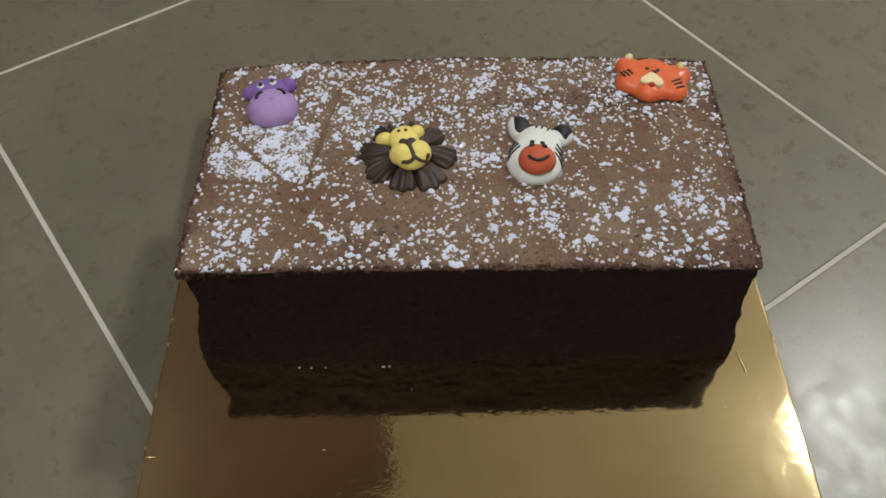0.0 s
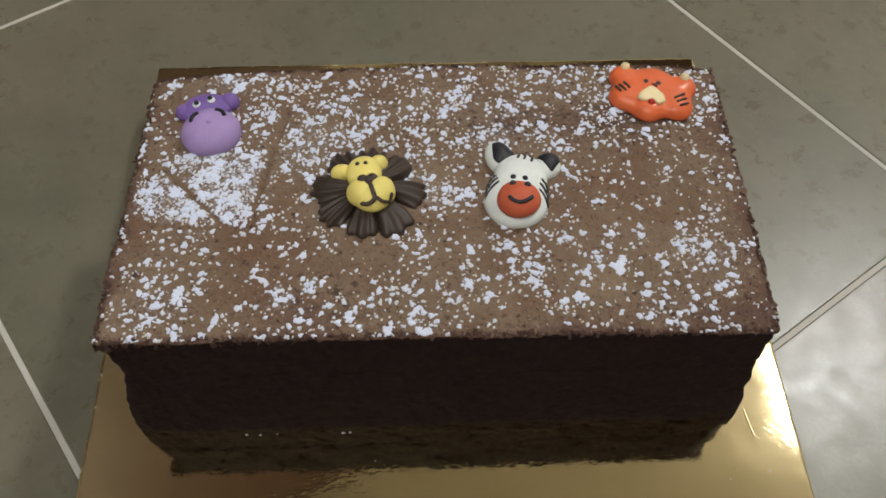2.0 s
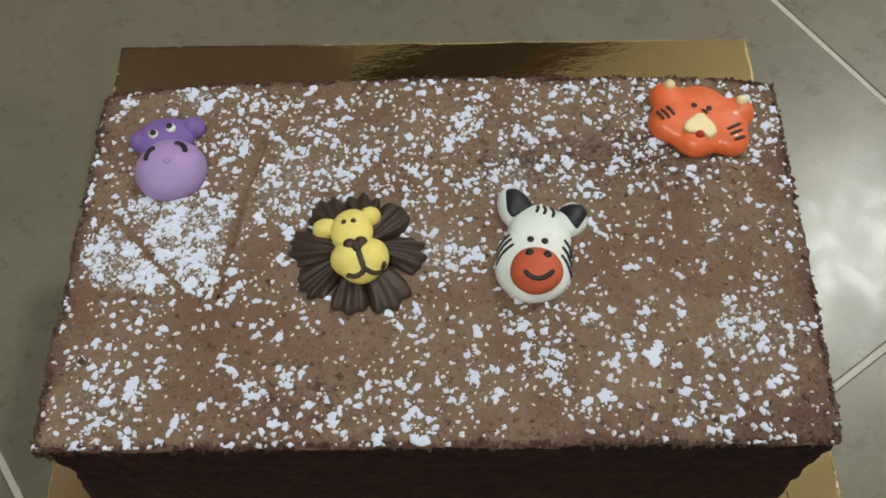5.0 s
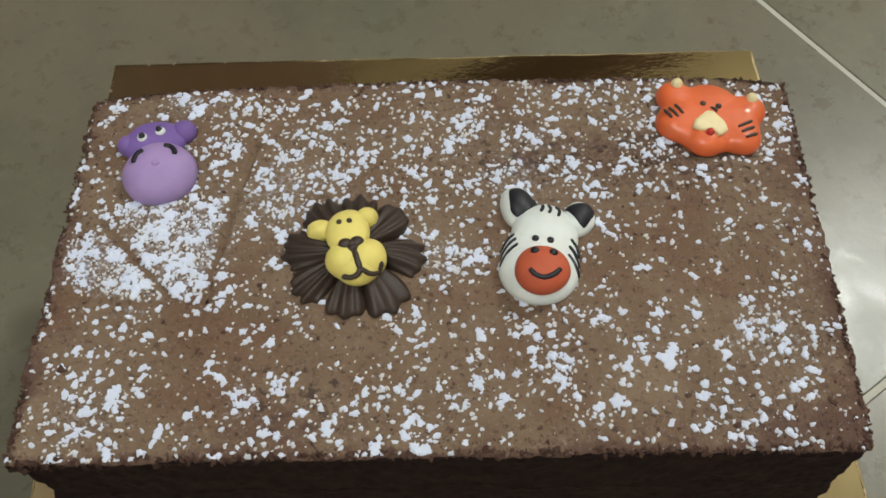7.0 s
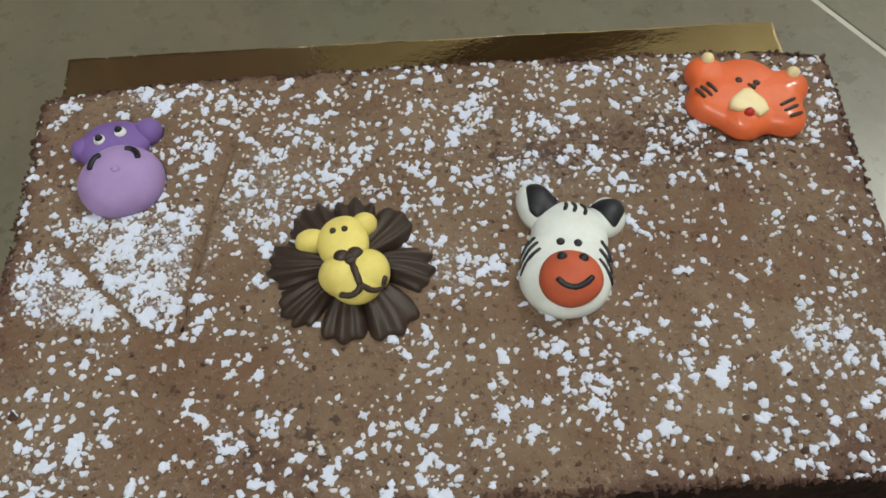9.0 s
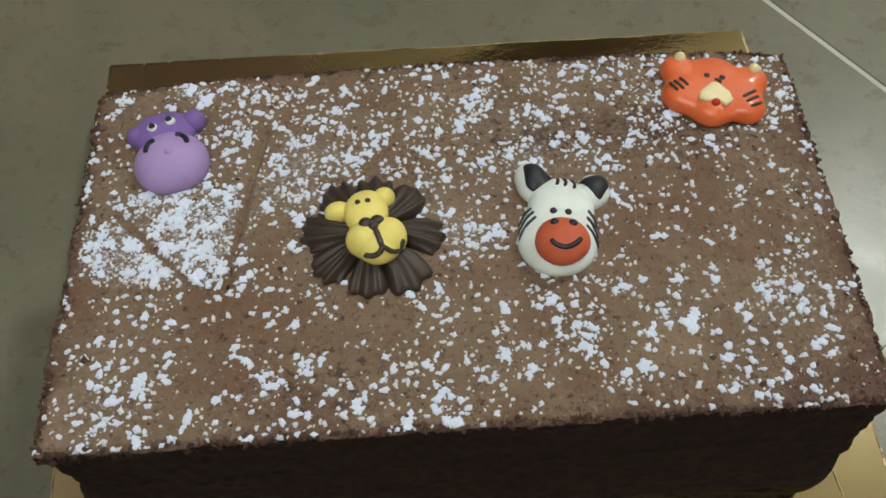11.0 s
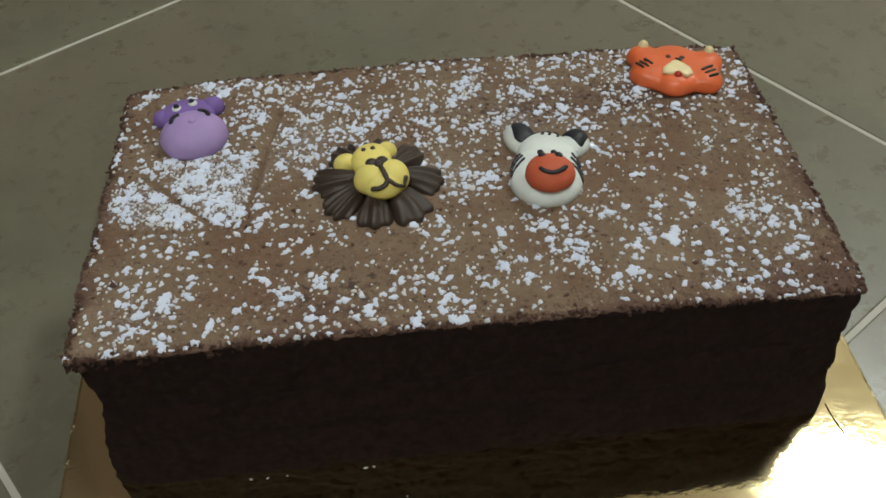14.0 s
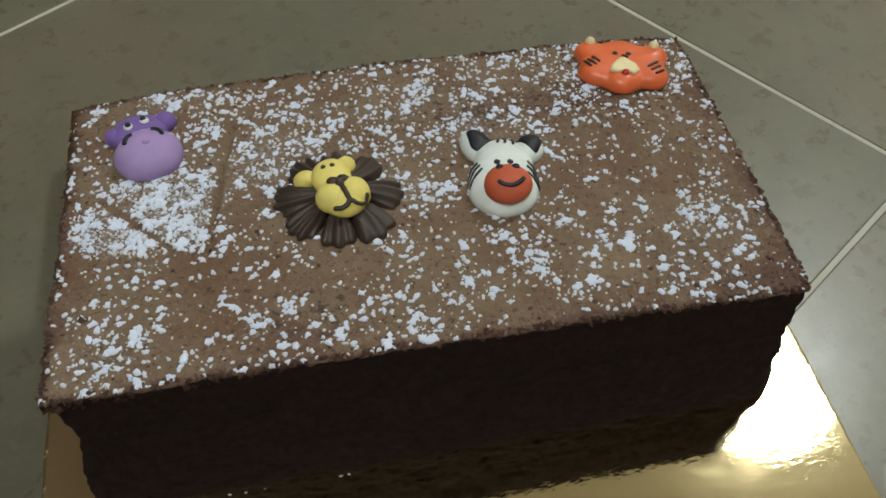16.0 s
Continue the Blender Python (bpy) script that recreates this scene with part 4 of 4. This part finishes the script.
def lion():
    ox, oy = -28.7, 2.0
    base = decoration(ox, oy + 1.0, "yellow lion-face sugar decoration with a ridged dark brown piped mane")
    for angle, reach, half in ((3, 23.6, 23), (43, 23.8, 21), (83, 23.2, 22), (126, 24.4, 23), (174, 23.6, 25), (217, 23.0, 23), (264, 22.4, 24), (311, 24.6, 26)):
        petal(angle, reach, half, base)
    def at(*v):
        return shifted(mound(*v), ox, oy)
    head = at(-30.2, 8.0, 7.4, 8.4, 12.0, 0, 6.0)
    cheeks = [at(-30.7, -2.9, 6.4, 6.2, 14.2, 0, 6.0), at(-23.6, -2.2, 6.6, 6.6, 14.4, 0, 6.0), at(-26.8, -4.0, 8.0, 7.6, 13.6, 0, 6.0)]
    ears = [at(-39.6, 10.2, 4.8, 3.7, 9.0, 10, 3.5), at(-24.4, 14.4, 4.2, 3.8, 9.6, 35, 3.5)]
    skin = [head] + cheeks + ears
    dollop("head", head, YELLOW, base, "yellow icing", seed=4)
    for e in ears:
        dollop("ear", e, YELLOW, base, "yellow icing", 24, 8)
    for c in cheeks:
        dollop("cheek", c, YELLOW, base, "yellow icing", seed=5)
    for x, y in ((-32.7, 9.6), (-29.4, 9.9)):
        dot("eye", x - ox, y - oy, 0.98, skin, BROWN, base, "dark icing")
    nose = [(-30.2, 0.3, 2.4, 2.2), (-28.3, 0.0, 2.1, 2.0), (-26.5, 1.0, 2.5, 2.4), (-27.8, -1.2, 2.0, 1.7)]
    for x, y, a, b in nose:
        z = rise(skin, x - ox, y - oy)
        dollop("nose", mound(x - ox, y - oy, a, b, max(z, 13.2) + 1.5, 0, max(z, 12.6) - 0.9), BROWN, base, "dark icing", 18, 6)
    stroke("mouth", moved([(-27.4, -1.6), (-26.4, -5.0), (-25.1, -8.8)], ox, oy), 0.98, skin, BROWN, base, "dark icing")
    stroke("mouth", moved([(-25.1, -8.4), (-26.3, -9.9), (-28.5, -10.5), (-31.3, -9.7)], ox, oy), 0.98, skin, BROWN, base, "dark icing")
    stroke("mouth", moved([(-25.1, -8.4), (-22.4, -9.2), (-20.1, -8.0), (-18.4, -5.2)], ox, oy), 0.98, skin, BROWN, base, "dark icing")


def zebra():
    ox, oy = 34.5, 2.0
    base = decoration(ox, oy, "white zebra-face sugar decoration with black stripes and a coral muzzle")
    def at(*v):
        return shifted(mound(*v), ox, oy)
    jaw, brow = at(32.6, -4.4, 13.3, 11.6, 9.8), at(35.0, 8.0, 11.3, 13.2, 9.2, -4)
    ears = [at(27.0, 20.8, 5.9, 8.3, 6.6, 12), at(47.2, 15.6, 5.7, 6.7, 6.6, -22)]
    muzzle = at(32.7, -7.4, 9.0, 8.4, 15.4, 0, 7.4)
    cheeks = at(33.5, 1.8, 12.9, 11.6, 9.3)
    skin = [jaw, brow, cheeks] + ears
    face = skin + [muzzle]
    dollop("jaw", jaw, WHITE, base, "white icing", 44, 12, 6)
    dollop("brow", brow, WHITE, base, "white icing", 40, 12, 7)
    dollop("cheek", cheeks, WHITE, base, "white icing", 40, 12, 5)
    for e, corners in zip(ears, ([(23.9, 26.3), (28.2, 26.9), (35.2, 21.0), (26.4, 14.6), (24.0, 17.3)], [(41.9, 19.2), (47.5, 20.1), (53.6, 20.3), (52.6, 16.0), (48.2, 9.6)])):
        ear = dollop("ear", e, WHITE, base, "white icing", 30, 8)
        pad("inner_ear", moved(corners, ox, oy), skin, BLACK, ear, "black icing", 0.5)
    dollop("muzzle", muzzle, CORAL, base, "coral-red icing", 40, 10, 8)
    for x, y in ((31.4, 4.5), (36.2, 3.7)):
        dot("eye", x - ox, y - oy, 1.25, face, BLACK, base, "black icing")
    for x, y in ((30.3, -2.9), (36.1, -3.8)):
        dot("nostril", x - ox, y - oy, 1.45, face, BLACK, base, "black icing")
    stroke("mouth", moved([(28.1, -9.5), (29.8, -11.5), (32.6, -12.5), (35.5, -11.6), (38.0, -9.5)], ox, oy), 0.88, face, BLACK, base, "dark icing")
    for line in ([(35.0, 19.2), (34.9, 17.4), (34.0, 15.4)], [(36.9, 19.2), (37.5, 16.9), (36.6, 14.5)], [(39.3, 18.3), (40.4, 16.1), (39.6, 13.4)],
                 [(24.8, 8.0), (22.4, 6.0), (20.7, 3.2)], [(25.2, 5.8), (22.5, 3.8), (20.2, 0.4)], [(25.6, 3.4), (22.0, 0.9), (19.7, -3.3)],
                 [(43.4, 5.3), (45.2, 2.7), (45.6, -0.6)], [(42.4, 2.3), (44.3, -0.2), (45.5, -4.2)], [(41.9, -0.8), (43.6, -3.5), (45.3, -7.5)]):
        stroke("stripe", moved(line, ox, oy), 0.58, face, BLACK, base, "black icing", 0.15)


def tiger():
    ox, oy = 98.5, 57.0
    base = decoration(ox, oy + 0.6, "glossy orange tiger-face sugar decoration with dark whisker stripes", 1.2)
    discs = [(86.8, 68.2, 5.8), (114.6, 60.9, 5.6), (85.6, 55.8, 6.2), (96.0, 48.6, 6.8), (109.6, 48.6, 6.6), (99.3, 61.0, 11.4), (91.5, 57.0, 9.5), (106.5, 55.5, 9.5), (98.0, 54.0, 10.0)]
    flooded("face", [(x - ox, y - oy, r) for x, y, r in discs], (0, 0.6), 5.6, ORANGE, base, "glossy orange icing")
    flat = [(0, 0, 60, 60, 6.15, 0.0, 5.95)]
    for x, y in ((88.2, 70.6), (114.4, 63.2)):
        dollop("ear_tip", mound(x - ox, y - oy, 2.2, 2.2, 8.1, 0, 4.6), CREAM, base, "cream icing", 20, 7)
    for x, y in ((96.3, 61.2), (101.7, 59.8)):
        dot("eye", x - ox, y - oy, 1.2, flat, BROWN, base, "dark icing", 0.5)
    pad("nose", moved([(98.2, 59.6), (101.4, 58.6), (100.6, 56.8)], ox, oy), flat, BROWN, base, "dark icing", 0.7)
    pad("muzzle", moved([(97.0, 57.6), (99.2, 57.2), (102.8, 52.2), (103.2, 48.6), (100.0, 46.4), (97.0, 49.0), (93.4, 48.8), (90.8, 50.6), (92.0, 53.6)], ox, oy), flat, CREAM, base, "cream icing", 1.3, 0.6)
    dollop("tongue", mound(96.8 - ox, 48.3 - oy, 1.7, 1.6, 7.9, 0, 5.4), RED, base, "red icing", 18, 6)
    for a, b in (((81.7, 58.6), (84.2, 54.9)), ((83.6, 59.6), (86.5, 55.3)), ((85.9, 60.9), (88.4, 56.8)), ((107.2, 50.4), (112.6, 52.9)), ((108.0, 48.2), (112.9, 50.2)), ((109.1, 45.9), (113.4, 47.2))):
        stroke("whisker", moved([a, ((a[0] + b[0]) / 2 + 0.2, (a[1] + b[1]) / 2 + 0.2), b], ox, oy), 0.62, flat, BROWN, base, "dark icing", 0.15)


def board_specks():
    """Specks of sugar and crumb lying on the board."""
    random.seed(19)
    verts, faces = [], []
    for x, y, r in ((-68, -119, 0.7), (120, -100, 0.6), (137, -97, 0.8), (129, -108, 0.5), (-42, -75.0, 0.9), (-39, -74.8, 0.6), (-83, -74.8, 0.7), (-77, -75.1, 0.6), (-70, -74.9, 0.4), (-28, -88, 0.4), (-60, -140, 0.4), (85, -138, 0.4)):
        blob(verts, faces, x / 1000, y / 1000, 0.0001 + lift(y / 1000), r * 0.0006, r * 0.0003, 8, 1.5, random.uniform(-0.4, 0.4))
    ob = shape("sugar_speck", verts, faces, SUGAR)
    ob.location = (0, 0, BOARD_TOP)
    tagged(ob, "loose white specks of icing sugar on the gold board", "icing sugar", kind="stuff")


cake_board()
board_specks()
hippo()
lion()
zebra()
tiger()

# ---------------------------------------------------------------- tiled floor
PITCH, JOINT = 0.4413, 0.0029
ACROSS, ALONG = 0.2627, -0.1132


def tiled_floor():
    x0, x1, y0, y1, _ = ROOM
    ground = part("floor", box(bmesh.new(), x0, x1, y0, y1, -0.02, -0.0006), GROUT)
    tagged(ground, "grey-brown ceramic floor tiles with pale grout", "floor", kind="structure")
    bm = bmesh.new()
    h = (PITCH - JOINT) / 2
    for inset, z in ((0.0, -0.004), (0.0, -0.0005), (0.0002, -0.0002), (0.0007, 0.0)):
        for sx, sy in ((-1, -1), (1, -1), (1, 1), (-1, 1)):
            bm.verts.new((sx * (h - inset), sy * (h - inset), z))
    bm.verts.ensure_lookup_table()
    for k in range(3):
        for i in range(4):
            bm.faces.new([bm.verts[4 * k + i], bm.verts[4 * k + (i + 1) % 4], bm.verts[4 * k + 4 + (i + 1) % 4], bm.verts[4 * k + 4 + i]])
    bm.faces.new([bm.verts[12 + i] for i in range(4)])
    me = bpy.data.meshes.new("tile")
    bm.to_mesh(me)
    bm.free()
    me.materials.append(TILE)
    turned(ground)
    for i in range(-9, 10):
        for j in range(-9, 10):
            at = Vector((ACROSS + (i - 0.5) * PITCH, ALONG + (j + 0.5) * PITCH, 0))
            if x0 - h < at.x < x1 + h and y0 - h < at.y < y1 + h:
                tile = new("tile", me)
                tile.parent = ground
                put = Matrix.Translation(at) @ Matrix.Rotation(math.pi / 2 * ((i * 7 + j * 3) % 4), 4, "Z")
                tile.matrix_basis = put
                if x0 + h < at.x < x1 - h and y0 + h < at.y < y1 - h:
                    continue
                bm = bmesh.new()
                bm.from_mesh(me)
                back = put.inverted()
                for co, no in (((x0, 0, 0), (-1, 0, 0)), ((x1, 0, 0), (1, 0, 0)), ((0, y0, 0), (0, -1, 0)), ((0, y1, 0), (0, 1, 0))):
                    bmesh.ops.bisect_plane(bm, geom=bm.verts[:] + bm.edges[:] + bm.faces[:], plane_co=back @ Vector(co), plane_no=back.to_3x3() @ Vector(no), clear_outer=True)
                cut = bpy.data.meshes.new("tile")
                bm.to_mesh(cut)
                cut.materials.append(TILE)
                tile.data = cut
                bm.free()


tiled_floor()
